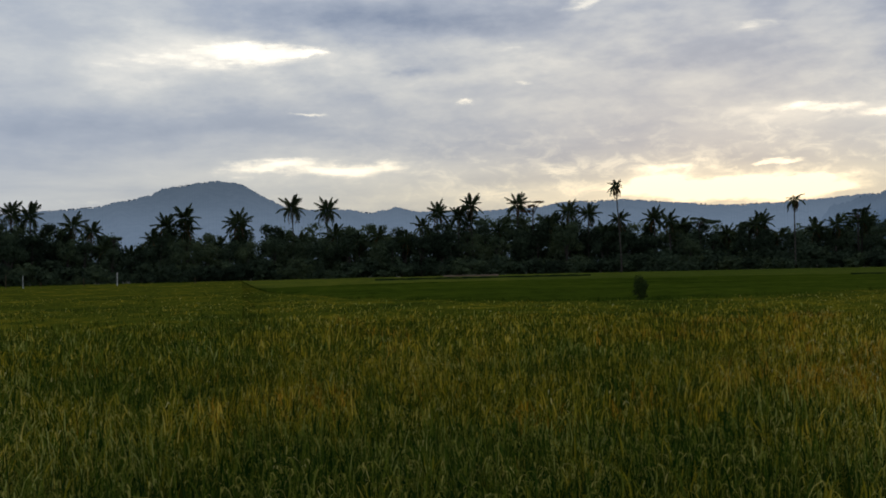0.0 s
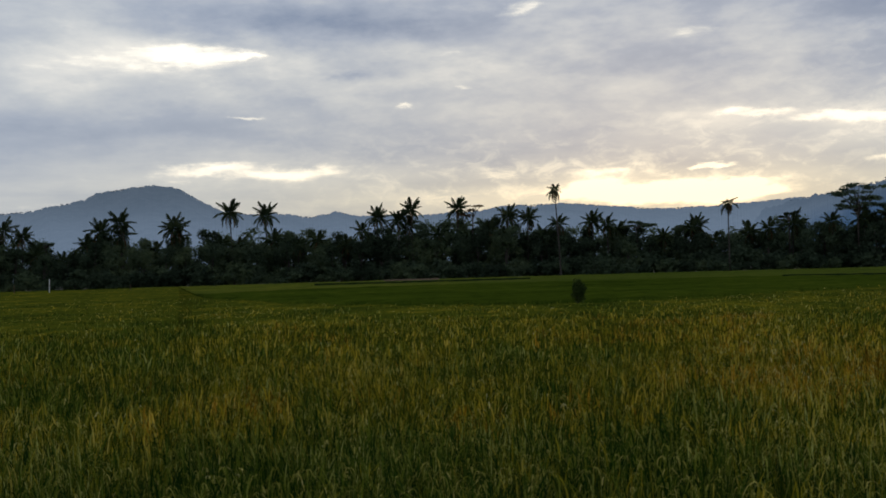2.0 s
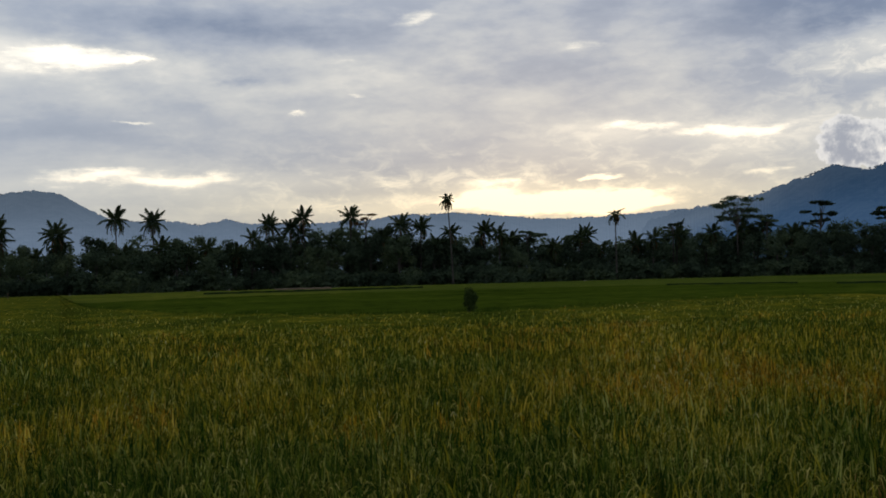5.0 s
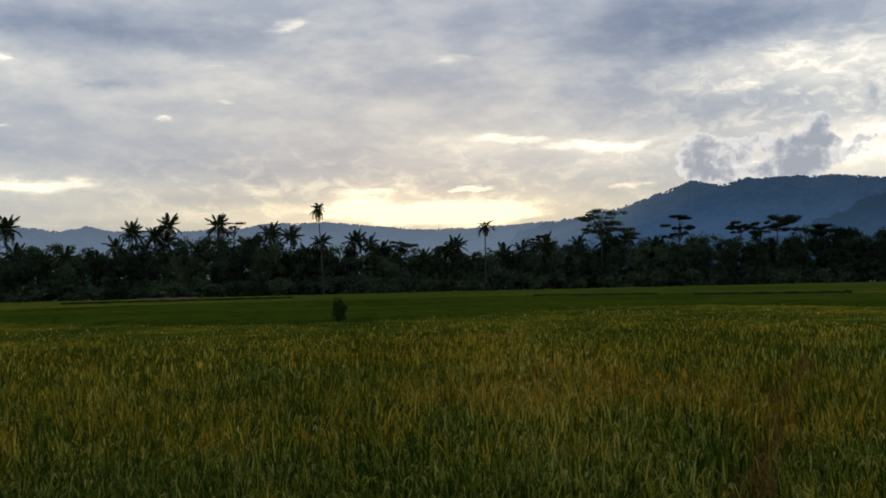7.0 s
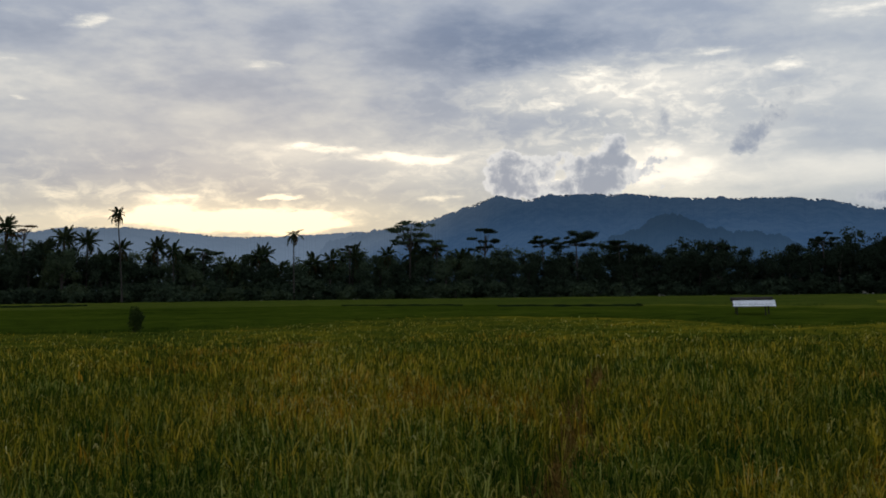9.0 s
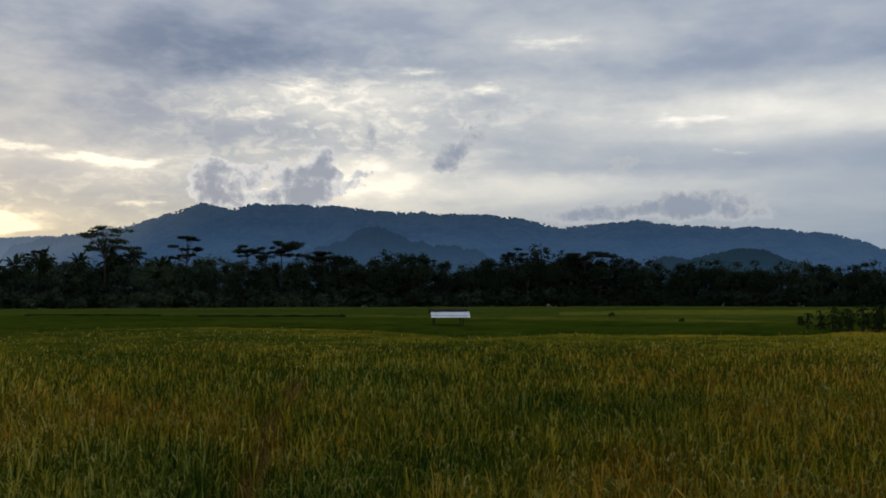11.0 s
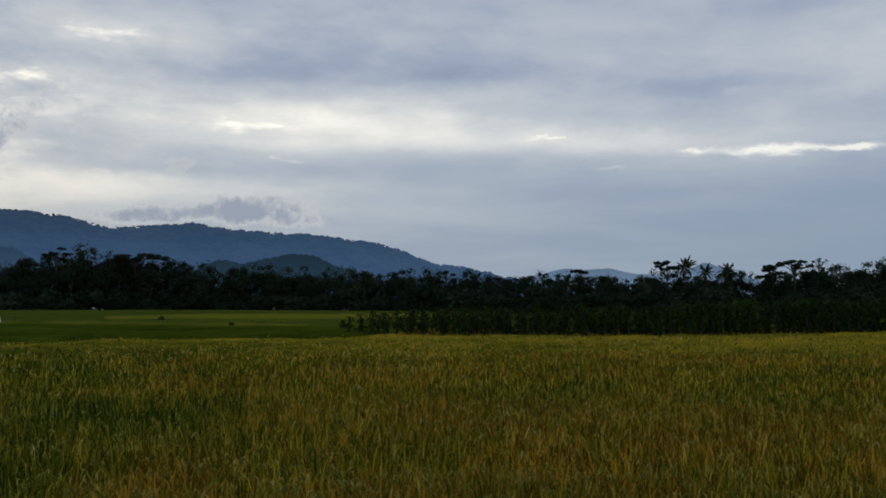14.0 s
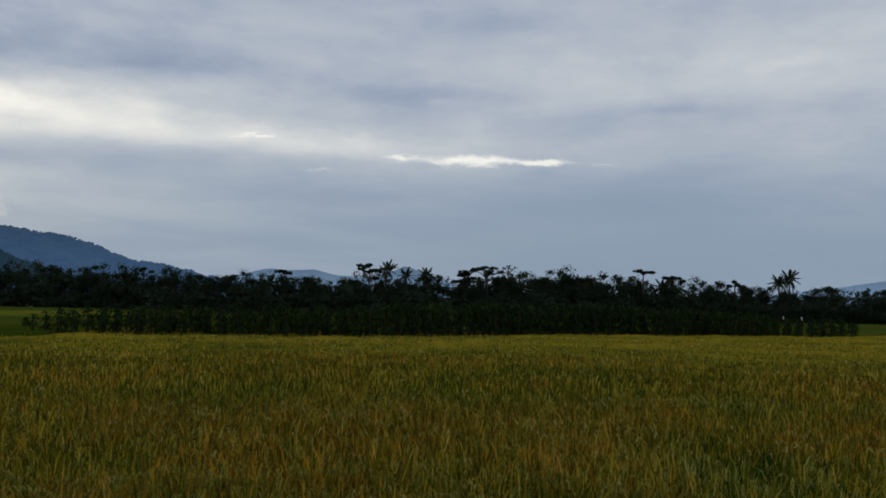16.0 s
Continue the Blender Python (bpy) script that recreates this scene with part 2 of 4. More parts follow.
def leafy(name, stops, big, small, through_light=0.3, rough=0.6, lean=None, island=0.5, gloss=0.0, tops=0.0, each=0.0):
    """Leaves: colour from patches of two sizes and from leaf to leaf, some light passing through."""
    m, n = material(name)
    pos = n.add("ShaderNodeNewGeometry")
    fac = n.math("MULTIPLY_ADD", n.noise(pos.outputs["Position"], big, 3), 0.9, -0.2)
    fac = n.math("MULTIPLY_ADD", n.math("SUBTRACT", n.noise(pos.outputs["Position"], small, 3), 0.5), 0.9, fac)
    fac = n.math("MULTIPLY_ADD", n.math("SUBTRACT", pos.outputs["Random Per Island"], 0.5), island, fac)
    if each:
        fac = n.math("MULTIPLY_ADD", n.math("SUBTRACT", n.add("ShaderNodeObjectInfo").outputs["Random"], 0.5), each, fac)
    if tops:
        fac = n.math("MULTIPLY_ADD", n.span(n.add("ShaderNodeSeparateXYZ", {0: pos.outputs["Position"]}).outputs[2], 0.45, 0.92), tops, fac)
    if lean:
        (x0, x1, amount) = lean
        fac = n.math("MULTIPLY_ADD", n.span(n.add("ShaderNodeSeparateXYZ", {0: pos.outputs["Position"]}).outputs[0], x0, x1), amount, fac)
    colour = n.ramp(fac, stops)
    skin = n.add("ShaderNodeBsdfDiffuse", {"Color": colour, "Roughness": rough})
    thin = n.add("ShaderNodeBsdfTranslucent", {"Color": colour})
    leaf = n.add("ShaderNodeMixShader", {0: through_light, 1: skin, 2: thin})
    wax = n.add("ShaderNodeBsdfGlossy", {"Color": (0.8, 0.8, 0.8, 1), "Roughness": 0.45})
    finish(n, n.add("ShaderNodeMixShader", {0: gloss, 1: leaf, 2: wax}))
    return m


def plain(name, a, b, scale, rough=0.85, bump=0.3, metal=0.0, each=0.0):
    m, n = material(name)
    at = n.add("ShaderNodeTexCoord").outputs["Object"]
    grain = n.noise(at, scale, 6, 0.6)
    fac = n.span(grain, 0.3, 0.7)
    if each:
        fac = n.math("MULTIPLY_ADD", n.math("SUBTRACT", n.add("ShaderNodeObjectInfo").outputs["Random"], 0.5), each, fac, clamp=True)
    relief = n.add("ShaderNodeBump", {"Strength": bump, "Distance": 0.05, "Height": n.noise(at, scale * 5, 5)})
    finish(n, n.add("ShaderNodeBsdfPrincipled", {"Base Color": n.mix(fac, a, b), "Roughness": rough, "Metallic": metal, "Normal": relief.outputs[0]}))
    return m


RICE_STAGES = (
    leafy("rice_still_green", [(0.0, (0.016, 0.038, 0.004)), (0.35, (0.058, 0.099, 0.009)), (0.65, (0.168, 0.193, 0.020)), (1.0, (0.493, 0.482, 0.134))], 0.3, 2.5, 0.35, 0.8, None, 1.15, 0.003),
    leafy("rice_turning", [(0.0, (0.027, 0.047, 0.004)), (0.35, (0.132, 0.141, 0.010)), (0.65, (0.319, 0.269, 0.019)), (1.0, (0.672, 0.526, 0.112))], 0.3, 2.5, 0.35, 0.8, None, 1.15, 0.003),
    leafy("rice_golden", [(0.0, (0.058, 0.069, 0.006)), (0.35, (0.235, 0.196, 0.011)), (0.65, (0.480, 0.347, 0.022)), (1.0, (0.740, 0.540, 0.090))], 0.3, 2.5, 0.35, 0.8, None, 1.15, 0.003),
    leafy("rice_rust", [(0.0, (0.101, 0.067, 0.007)), (0.4, (0.325, 0.179, 0.012)), (0.7, (0.549, 0.302, 0.022)), (1.0, (0.739, 0.482, 0.090))], 0.3, 2.5, 0.35, 0.8, None, 1.15, 0.003),
)
MAT_EAR = leafy("rice_ears", [(0.0, (0.10, 0.12, 0.015)), (0.4, (0.27, 0.26, 0.035)), (0.75, (0.50, 0.42, 0.11)), (1.0, (0.80, 0.72, 0.36))], 0.25, 2.2, 0.3, 0.8, None, 1.0, 0.004)
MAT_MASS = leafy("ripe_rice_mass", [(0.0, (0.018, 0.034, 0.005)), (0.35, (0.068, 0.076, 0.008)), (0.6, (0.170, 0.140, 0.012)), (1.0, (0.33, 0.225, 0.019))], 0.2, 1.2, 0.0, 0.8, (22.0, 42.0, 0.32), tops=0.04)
MAT_STRAWED = leafy("lodged_rice", [(0.0, (0.11, 0.066, 0.018)), (0.5, (0.30, 0.17, 0.04)), (1.0, (0.56, 0.40, 0.11))], 0.5, 3.0, 0.2, 0.8, None, 0.9)
MAT_GREEN = leafy("green_rice", [(0.0, (0.024, 0.044, 0.005)), (0.4, (0.060, 0.086, 0.008)), (0.75, (0.13, 0.142, 0.017)), (1.0, (0.21, 0.180, 0.023))], 0.08, 0.7, 0.3, 0.8, (48.0, 62.0, 0.42))
MAT_FAR = leafy("far_rice", [(0.0, (0.05, 0.078, 0.012)), (0.5, (0.095, 0.118, 0.016)), (1.0, (0.20, 0.185, 0.022))], 0.03, 0.3, 0.3, 0.8, (60.0, -20.0, 0.28))
MAT_STRAW = leafy("far_ripe_rice", [(0.0, (0.105, 0.14, 0.014)), (0.5, (0.21, 0.189, 0.0224)), (1.0, (0.308, 0.238, 0.035))], 0.08, 0.5, 0.3, 0.8)
# Leaves ramp darker with x: the eastern wood's shade is put into their colour.
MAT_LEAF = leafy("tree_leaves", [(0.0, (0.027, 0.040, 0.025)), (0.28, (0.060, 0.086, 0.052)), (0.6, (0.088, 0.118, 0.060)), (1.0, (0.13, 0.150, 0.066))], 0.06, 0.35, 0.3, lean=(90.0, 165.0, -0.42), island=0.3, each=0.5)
MAT_FROND = leafy("palm_fronds", [(0.0, (0.026, 0.040, 0.020)), (0.6, (0.050, 0.066, 0.028)), (1.0, (0.10, 0.09, 0.036))], 0.08, 0.6, 0.2, each=0.4)
MAT_DRY = leafy("dry_fronds", [(0.0, (0.06, 0.04, 0.02)), (0.6, (0.13, 0.075, 0.03)), (1.0, (0.2, 0.10, 0.035))], 0.3, 0.9, 0.3)
MAT_CROP = leafy("crop_leaves", [(0.0, (0.014, 0.028, 0.008)), (0.6, (0.030, 0.052, 0.014)), (1.0, (0.10, 0.13, 0.045))], 0.4, 2.0, 0.15)
MAT_SHRUB = leafy("shrub_leaves", [(0.0, (0.030, 0.050, 0.014)), (0.6, (0.06, 0.085, 0.02)), (1.0, (0.12, 0.14, 0.035))], 0.4, 2.0, 0.2)
MAT_BARK = plain("bark", (0.025, 0.02, 0.016), (0.06, 0.05, 0.04), 2.0, each=0.5)
MAT_PALE_BARK = plain("pale_bark", (0.08, 0.07, 0.06), (0.17, 0.15, 0.13), 2.0)
MAT_MUD = plain("mud", (0.05, 0.035, 0.02), (0.10, 0.075, 0.04), 0.8)
MAT_EARTH = plain("dry_earth", (0.07, 0.042, 0.02), (0.13, 0.085, 0.045), 0.7)
MAT_SHEET = plain("pale_roof_sheet", (0.62, 0.64, 0.66), (0.80, 0.82, 0.84), 1.5, 0.5, 0.1)
MAT_POST = plain("weathered_wood", (0.015, 0.012, 0.010), (0.04, 0.032, 0.025), 4.0)
MAT_PAINT = plain("white_painted_wood", (0.35, 0.35, 0.33), (0.55, 0.55, 0.52), 4.0)


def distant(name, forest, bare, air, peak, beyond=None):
    """Far wooded slopes. Blue emission on them stands in for kilometres of haze, strongest low down. beyond: the haze
    colour of the farther parts.
    """
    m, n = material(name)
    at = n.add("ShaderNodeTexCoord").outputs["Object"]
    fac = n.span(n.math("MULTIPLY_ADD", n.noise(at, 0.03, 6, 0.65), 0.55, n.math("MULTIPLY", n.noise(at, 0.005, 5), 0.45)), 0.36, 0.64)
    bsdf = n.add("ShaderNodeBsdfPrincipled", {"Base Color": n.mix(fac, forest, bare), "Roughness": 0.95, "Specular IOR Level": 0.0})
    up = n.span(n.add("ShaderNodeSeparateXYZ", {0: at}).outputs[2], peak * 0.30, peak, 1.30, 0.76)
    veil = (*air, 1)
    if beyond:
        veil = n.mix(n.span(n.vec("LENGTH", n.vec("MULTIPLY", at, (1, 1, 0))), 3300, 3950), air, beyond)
    # the haze is added as a glow of the slope itself
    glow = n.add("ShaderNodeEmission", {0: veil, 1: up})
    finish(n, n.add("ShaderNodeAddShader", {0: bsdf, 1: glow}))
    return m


# ---- mesh helpers ----
def mesh_object(name, verts, faces, mats, parent=None, label="", slots=None):
    me = bpy.data.meshes.new(name)
    me.from_pydata(verts, [], faces)
    for m in mats:
        me.materials.append(m)
    if slots is not None:
        me.polygons.foreach_set("material_index", np.asarray(slots, dtype=np.int32))
    me.update()
    ob = new(name, me)
    if parent:
        ob.parent = parent
    return tagged(ob, label)


def part(name, bm, mat, parent, label=""):
    """One bmesh as one mesh object under its thing."""
    me = bpy.data.meshes.new(name)
    bm.to_mesh(me)
    bm.free()
    me.materials.append(mat)
    ob = new(name, me)
    ob.parent = parent
    return tagged(ob, label)


def thing(name, at=(0, 0, 0), turn=0.0, label="", category="", group="", kind=""):
    ob = new(name)
    ob.empty_display_size = 0.3
    ob.matrix_basis = pose(*at, 0, 0, turn)
    return tagged(ob, label, category, group, kind)


def fast_mesh(name, co, tris, mats, slots=None):
    """A large mesh of triangles straight from arrays."""
    me = bpy.data.meshes.new(name)
    me.vertices.add(len(co))
    me.vertices.foreach_set("co", np.ascontiguousarray(co, dtype=np.float32).ravel())
    me.loops.add(tris.size)
    me.loops.foreach_set("vertex_index", np.ascontiguousarray(tris, dtype=np.int32).ravel())
    me.polygons.add(len(tris))
    me.polygons.foreach_set("loop_start", np.arange(0, tris.size, 3, dtype=np.int32))
    for m in mats:
        me.materials.append(m)
    if slots is not None:
        me.polygons.foreach_set("material_index", np.asarray(slots, dtype=np.int32))
    me.update(calc_edges=True)
    return me


def tube(bm, points, radii, sides=6):
    """A tapered stem along points."""
    rings = []
    for i, (p, r) in enumerate(zip(points, radii)):
        a = Vector(points[max(i - 1, 0)])
        b = Vector(points[min(i + 1, len(points) - 1)])
        q = (b - a).normalized().to_track_quat("Z", "X")
        rings.append([bm.verts.new(Vector(p) + q @ Vector((r * math.cos(k * math.tau / sides), r * math.sin(k * math.tau / sides), 0))) for k in range(sides)])
    for lo, hi in zip(rings, rings[1:]):
        for k in range(sides):
            bm.faces.new((lo[k], lo[(k + 1) % sides], hi[(k + 1) % sides], hi[k]))
    bm.faces.new(rings[0][::-1])
    bm.faces.new(rings[-1])


def box(bm, lo, hi):
    c = [bm.verts.new((x, y, z)) for z in (lo[2], hi[2]) for y in (lo[1], hi[1]) for x in (lo[0], hi[0])]
    for f in ((0, 2, 3, 1), (4, 5, 7, 6), (0, 1, 5, 4), (2, 6, 7, 3), (0, 4, 6, 2), (1, 3, 7, 5)):
        bm.faces.new([c[i] for i in f])


def leaf_cards(rng, centres, normals, size, fold=0.25, long=1.45):
    """Leaf-shaped folded cards round given centres: 4 corners and 2 triangles each."""
    k = len(centres)
    nrm = normals + rng.normal(0, 0.55, (k, 3))
    nrm /= np.linalg.norm(nrm, axis=1)[:, None] + 1e-9
    t = np.cross(nrm, rng.normal(0, 1, (k, 3)))
    t /= np.linalg.norm(t, axis=1)[:, None] + 1e-9
    b = np.cross(nrm, t)
    s = size * rng.uniform(0.6, 1.35, (k, 1))
    tip, root = centres + t * s * long * 0.5, centres - t * s * long * 0.5
    left, right = centres + b * s * 0.5 + nrm * s * fold, centres - b * s * 0.5 + nrm * s * fold
    co = np.stack([root, left, tip, right], 1).reshape(-1, 3)
    base = np.arange(k)[:, None, None] * 4
    return co, (base + np.array([[0, 1, 2], [0, 2, 3]])).reshape(-1, 3)


# ---- ground and far hills ----
def keyed(keys, az):
    """A value that runs smoothly through (heading, value) pairs, headings falling from left to right."""
    a = np.array(keys)[::-1]
    return np.interp(az, a[:, 0], a[:, 1])


def ground_sheet():
    radii = [0.0, 1.5, 2.6, 3.6, 5, 10, 25, 60, 110, 180, 260, 500, 1200, 1900, 4600]
    verts, faces = [(0, 0, 0.62)], []
    sides = 96
    for r in radii[1:]:
        rise = 0.62 * max(0.0, min(1.0, (3.6 - r) / 2.0))
        for k in range(sides):
            a = k * math.tau / sides
            verts.append((r * math.cos(a), r * math.sin(a), rise + 0.05 * noise.noise((r * math.cos(a) * 0.2, r * math.sin(a) * 0.2, 0))))
    for k in range(sides):
        faces.append((0, 1 + k, 1 + (k + 1) % sides))
    for i in range(len(radii) - 2):
        for k in range(sides):
            p, q = 1 + i * sides, 1 + (i + 1) * sides
            faces.append((p + k, q + k, q + (k + 1) % sides, p + (k + 1) % sides))
    m, n = material("field_ground")
    at = n.add("ShaderNodeTexCoord").outputs["Object"]
    fac = n.span(n.noise(at, 0.4, 6), 0.35, 0.65)
    finish(n, n.add("ShaderNodeBsdfPrincipled", {"Base Color": n.mix(fac, (0.035, 0.04, 0.014), (0.07, 0.065, 0.03)), "Roughness": 0.9}))
    tagged(mesh_object("ground", verts, faces, [m]), "dark muddy paddy ground under the standing rice", "ground", kind="structure")


ground_sheet()


def mountain(name, keys, fars, feet, mat, label, rough=0.05, seed=0.0, step=0.035):
    """A wooded range: its crest line by heading and height in degrees, spurs running down towards the plain."""
    az = np.arange(keys[0][0], keys[-1][0] - 1e-6, -step)
    el = keyed(keys, az)
    k = np.ones(15) / 15
    el = np.convolve(np.pad(el, 7, mode="edge"), k, mode="valid")
    rows = 18
    verts, faces = [], []
    for a, e in zip(az, el):
        far, foot = (float(keyed(spot, a)) for spot in (fars, feet))
        tree = rough * (0.7 * noise.noise((a * 1.3, seed, 1)) + 0.75 * math.sqrt(abs(noise.noise((a * 2.3, seed, 3)))) + 0.45 * math.sqrt(abs(noise.noise((a * 5.0, seed, 5)))) - 0.55)
        top = EYE + far * math.tan(radians(e + tree))
        for i in range(rows):
            s = i / (rows - 1)
            d = far + (foot - far) * s
            spur = noise.fractal((a * 0.35 + s * 0.6, s * 1.6 + seed, 7.0), 0.9, 2.1, 4)
            d += (far - foot) * 0.12 * spur * math.sin(math.pi * min(1.0, s * 1.3))
            z = top * (1 - s) ** 1.35 + (2.0 if i == rows - 1 else 0.0) - 2.0 * (i == rows - 1)
            z += far * 0.0008 * noise.noise((a * 1.7, s * 6, seed + 9)) * math.sin(math.pi * s)
            v = heading(a) * d
            verts.append((v.x, v.y, z if i < rows - 1 else -6.0))
        v = heading(a) * (far * 1.12)
        verts.append((v.x, v.y, -6.0))
    cols = rows + 1
    for i in range(len(az) - 1):
        for j in range(rows - 1):
            p = i * cols + j
            faces.append((p, p + 1, p + cols + 1, p + cols))
        p = i * cols
        faces.append((p, p + cols, p + cols + rows, p + rows))
    ob = mesh_object(name, verts, faces, [mat])
    ob.data.polygons.foreach_set("use_smooth", [True] * len(faces))
    return tagged(ob, label, "mountain", kind="structure")


# Crest trees emit painted haze too, dimmer than the slopes so they stay dark.
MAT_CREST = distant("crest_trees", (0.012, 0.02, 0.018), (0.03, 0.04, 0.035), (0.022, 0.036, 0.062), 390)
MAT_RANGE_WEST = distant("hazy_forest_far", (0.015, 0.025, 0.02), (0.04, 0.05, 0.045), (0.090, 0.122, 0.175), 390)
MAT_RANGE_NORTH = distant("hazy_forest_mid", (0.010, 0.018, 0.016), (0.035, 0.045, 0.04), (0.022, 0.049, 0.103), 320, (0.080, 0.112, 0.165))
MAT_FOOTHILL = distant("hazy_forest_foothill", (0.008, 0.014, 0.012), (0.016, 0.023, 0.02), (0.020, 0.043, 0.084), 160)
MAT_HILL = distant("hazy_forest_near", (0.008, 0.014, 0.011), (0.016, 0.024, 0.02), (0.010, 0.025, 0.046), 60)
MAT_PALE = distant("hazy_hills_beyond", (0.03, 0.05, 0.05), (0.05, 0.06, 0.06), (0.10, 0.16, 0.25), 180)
RANGE_WEST = [(34, 2.2), (26, 3.2), (22.3, 3.55), (19.4, 3.85), (17.3, 4.27), (15.5, 4.88), (14.2, 5.12), (12.8, 5.24), (11.4, 5.04), (10.5, 4.45), (9.2, 3.8), (8, 3.6), (6, 3.58), (4, 3.35),
    (2.6, 3.62), (1.4, 3.32), (-2.5, 3.34), (-5.8, 3.48), (-7.1, 3.70), (-10.7, 3.74), (-12.9, 3.52), (-15.7, 3.22), (-19, 3.25), (-23.8, 3.48), (-30, 3.2), (-38, 2.2)]
RANGE_NORTH = [(-20, 2.4), (-22.7, 3.3), (-25.6, 3.7), (-27.6, 4.18), (-29.5, 4.78), (-31.6, 5.5), (-33.1, 5.18), (-34.5, 5.46), (-36.9, 5.46), (-39.2, 5.38), (-41.9, 5.14), (-44.5, 4.94), (-47.2, 4.94),
    (-49.8, 4.70), (-52.1, 4.1), (-54.4, 4.32), (-56.9, 4.44), (-58.8, 4.12), (-63, 3.95), (-64.9, 3.71), (-67.2, 3.45), (-68.6, 2.95), (-70.4, 2.26), (-72.4, 2.03), (-74.5, 1.5), (-80, 0.6)]
NORTH_FAR = [(-20, 4250), (-24, 4150), (-29, 3700), (-34, 3450), (-80, 3400)]
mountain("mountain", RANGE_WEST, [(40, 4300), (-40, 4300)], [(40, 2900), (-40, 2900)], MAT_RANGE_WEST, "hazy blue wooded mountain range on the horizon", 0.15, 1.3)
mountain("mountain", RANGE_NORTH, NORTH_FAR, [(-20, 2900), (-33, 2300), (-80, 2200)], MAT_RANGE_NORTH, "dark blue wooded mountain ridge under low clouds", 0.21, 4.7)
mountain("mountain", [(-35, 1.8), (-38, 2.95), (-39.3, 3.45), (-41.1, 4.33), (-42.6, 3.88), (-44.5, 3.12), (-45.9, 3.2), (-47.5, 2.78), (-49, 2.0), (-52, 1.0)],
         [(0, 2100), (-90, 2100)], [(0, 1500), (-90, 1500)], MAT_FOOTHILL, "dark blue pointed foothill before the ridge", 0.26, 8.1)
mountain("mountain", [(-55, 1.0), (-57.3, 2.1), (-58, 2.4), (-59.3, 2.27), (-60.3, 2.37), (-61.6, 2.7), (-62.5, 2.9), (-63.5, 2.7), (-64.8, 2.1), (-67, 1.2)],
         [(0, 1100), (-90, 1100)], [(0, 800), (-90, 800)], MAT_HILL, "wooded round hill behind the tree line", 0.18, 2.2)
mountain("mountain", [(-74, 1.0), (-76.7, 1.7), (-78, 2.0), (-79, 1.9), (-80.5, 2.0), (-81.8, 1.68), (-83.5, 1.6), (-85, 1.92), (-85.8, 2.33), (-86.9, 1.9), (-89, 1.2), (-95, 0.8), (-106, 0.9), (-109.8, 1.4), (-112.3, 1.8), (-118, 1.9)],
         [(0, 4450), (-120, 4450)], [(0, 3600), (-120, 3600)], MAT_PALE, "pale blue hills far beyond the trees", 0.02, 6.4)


def crest_trees(keys, fars, a0, a1, high, count, seed):
    """Single trees standing along a crest line, dark against the sky."""
    rng = np.random.default_rng(seed)
    centres, k = [], 14
    for a in np.sort(rng.uniform(a1, a0, count))[::-1]:
        e = float(keyed(keys, a))
        size = high * rng.uniform(0.45, 1.25)
        far = float(keyed(fars, a))
        base = np.array([*(heading(a) * (far - 5))[:2], EYE + far * math.tan(radians(e)) - 0.85 * high])
        d = rng.normal(0, 1, (k, 3))
        d /= np.linalg.norm(d, axis=1)[:, None]
        centres.append(base + d * size * rng.uniform(0.2, 0.8, (k, 1)) * np.array([1.0, 1.0, 0.75]) + np.array([0, 0, size * 0.5]))
    c = np.concatenate(centres)
    co, tris = leaf_cards(rng, c, rng.normal(0, 1, c.shape), high * 0.5)
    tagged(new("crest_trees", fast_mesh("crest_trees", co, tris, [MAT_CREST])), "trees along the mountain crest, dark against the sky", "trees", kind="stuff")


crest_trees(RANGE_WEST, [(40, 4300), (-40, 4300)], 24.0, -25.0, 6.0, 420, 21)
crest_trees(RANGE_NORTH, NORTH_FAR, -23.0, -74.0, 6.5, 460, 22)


# ---- rice ----
RIPE_EDGE = [(27, 205), (11.6, 195), (10.8, 90), (10, 77), (6, 57), (-0.5, 47), (-7, 44), (-15, 44), (-20, 49), (-25, 57), (-31, 60), (-41, 51), (-46, 42), (-52, 45), (-62, 44), (-66, 46), (-70, 60), (-76, 58), (-84, 57), (-95, 64), (-108, 74), (-114, 86)]
GREEN_EDGE = [(27, 205.5), (11.6, 195.5), (10.8, 90.5), (9.3, 100), (3, 114), (-10, 116), (-20, 114), (-41, 96), (-50, 84), (-58, 76), (-66, 66), (-70, 60.5), (-76, 58.5), (-84, 57.5), (-95, 64.5), (-108, 74.5), (-114, 86.5)]
STRAW_NEAR = [(27, 150), (-51.9, 150), (-52, 98), (-60, 92), (-75, 90), (-75.1, 150), (-114, 150)]
STRAW_FAR = [(27, 150), (-51.9, 150), (-52, 112), (-58, 135), (-75, 135), (-75.1, 150), (-114, 150)]


def wedge(rng, count, r0, r1):
    """Points spread evenly over the part of the plain that lies before the path."""
    r = np.sqrt(rng.uniform(r0 * r0, r1 * r1, count))
    az = rng.uniform(-114.0, 27.0, count)
    return r, az, np.stack([-np.sin(np.radians(az)) * r, np.cos(np.radians(az)) * r], -1)


def lumps(xy, scale, seed):
    return np.array([noise.noise((x * scale, y * scale, seed)) for x, y in xy])


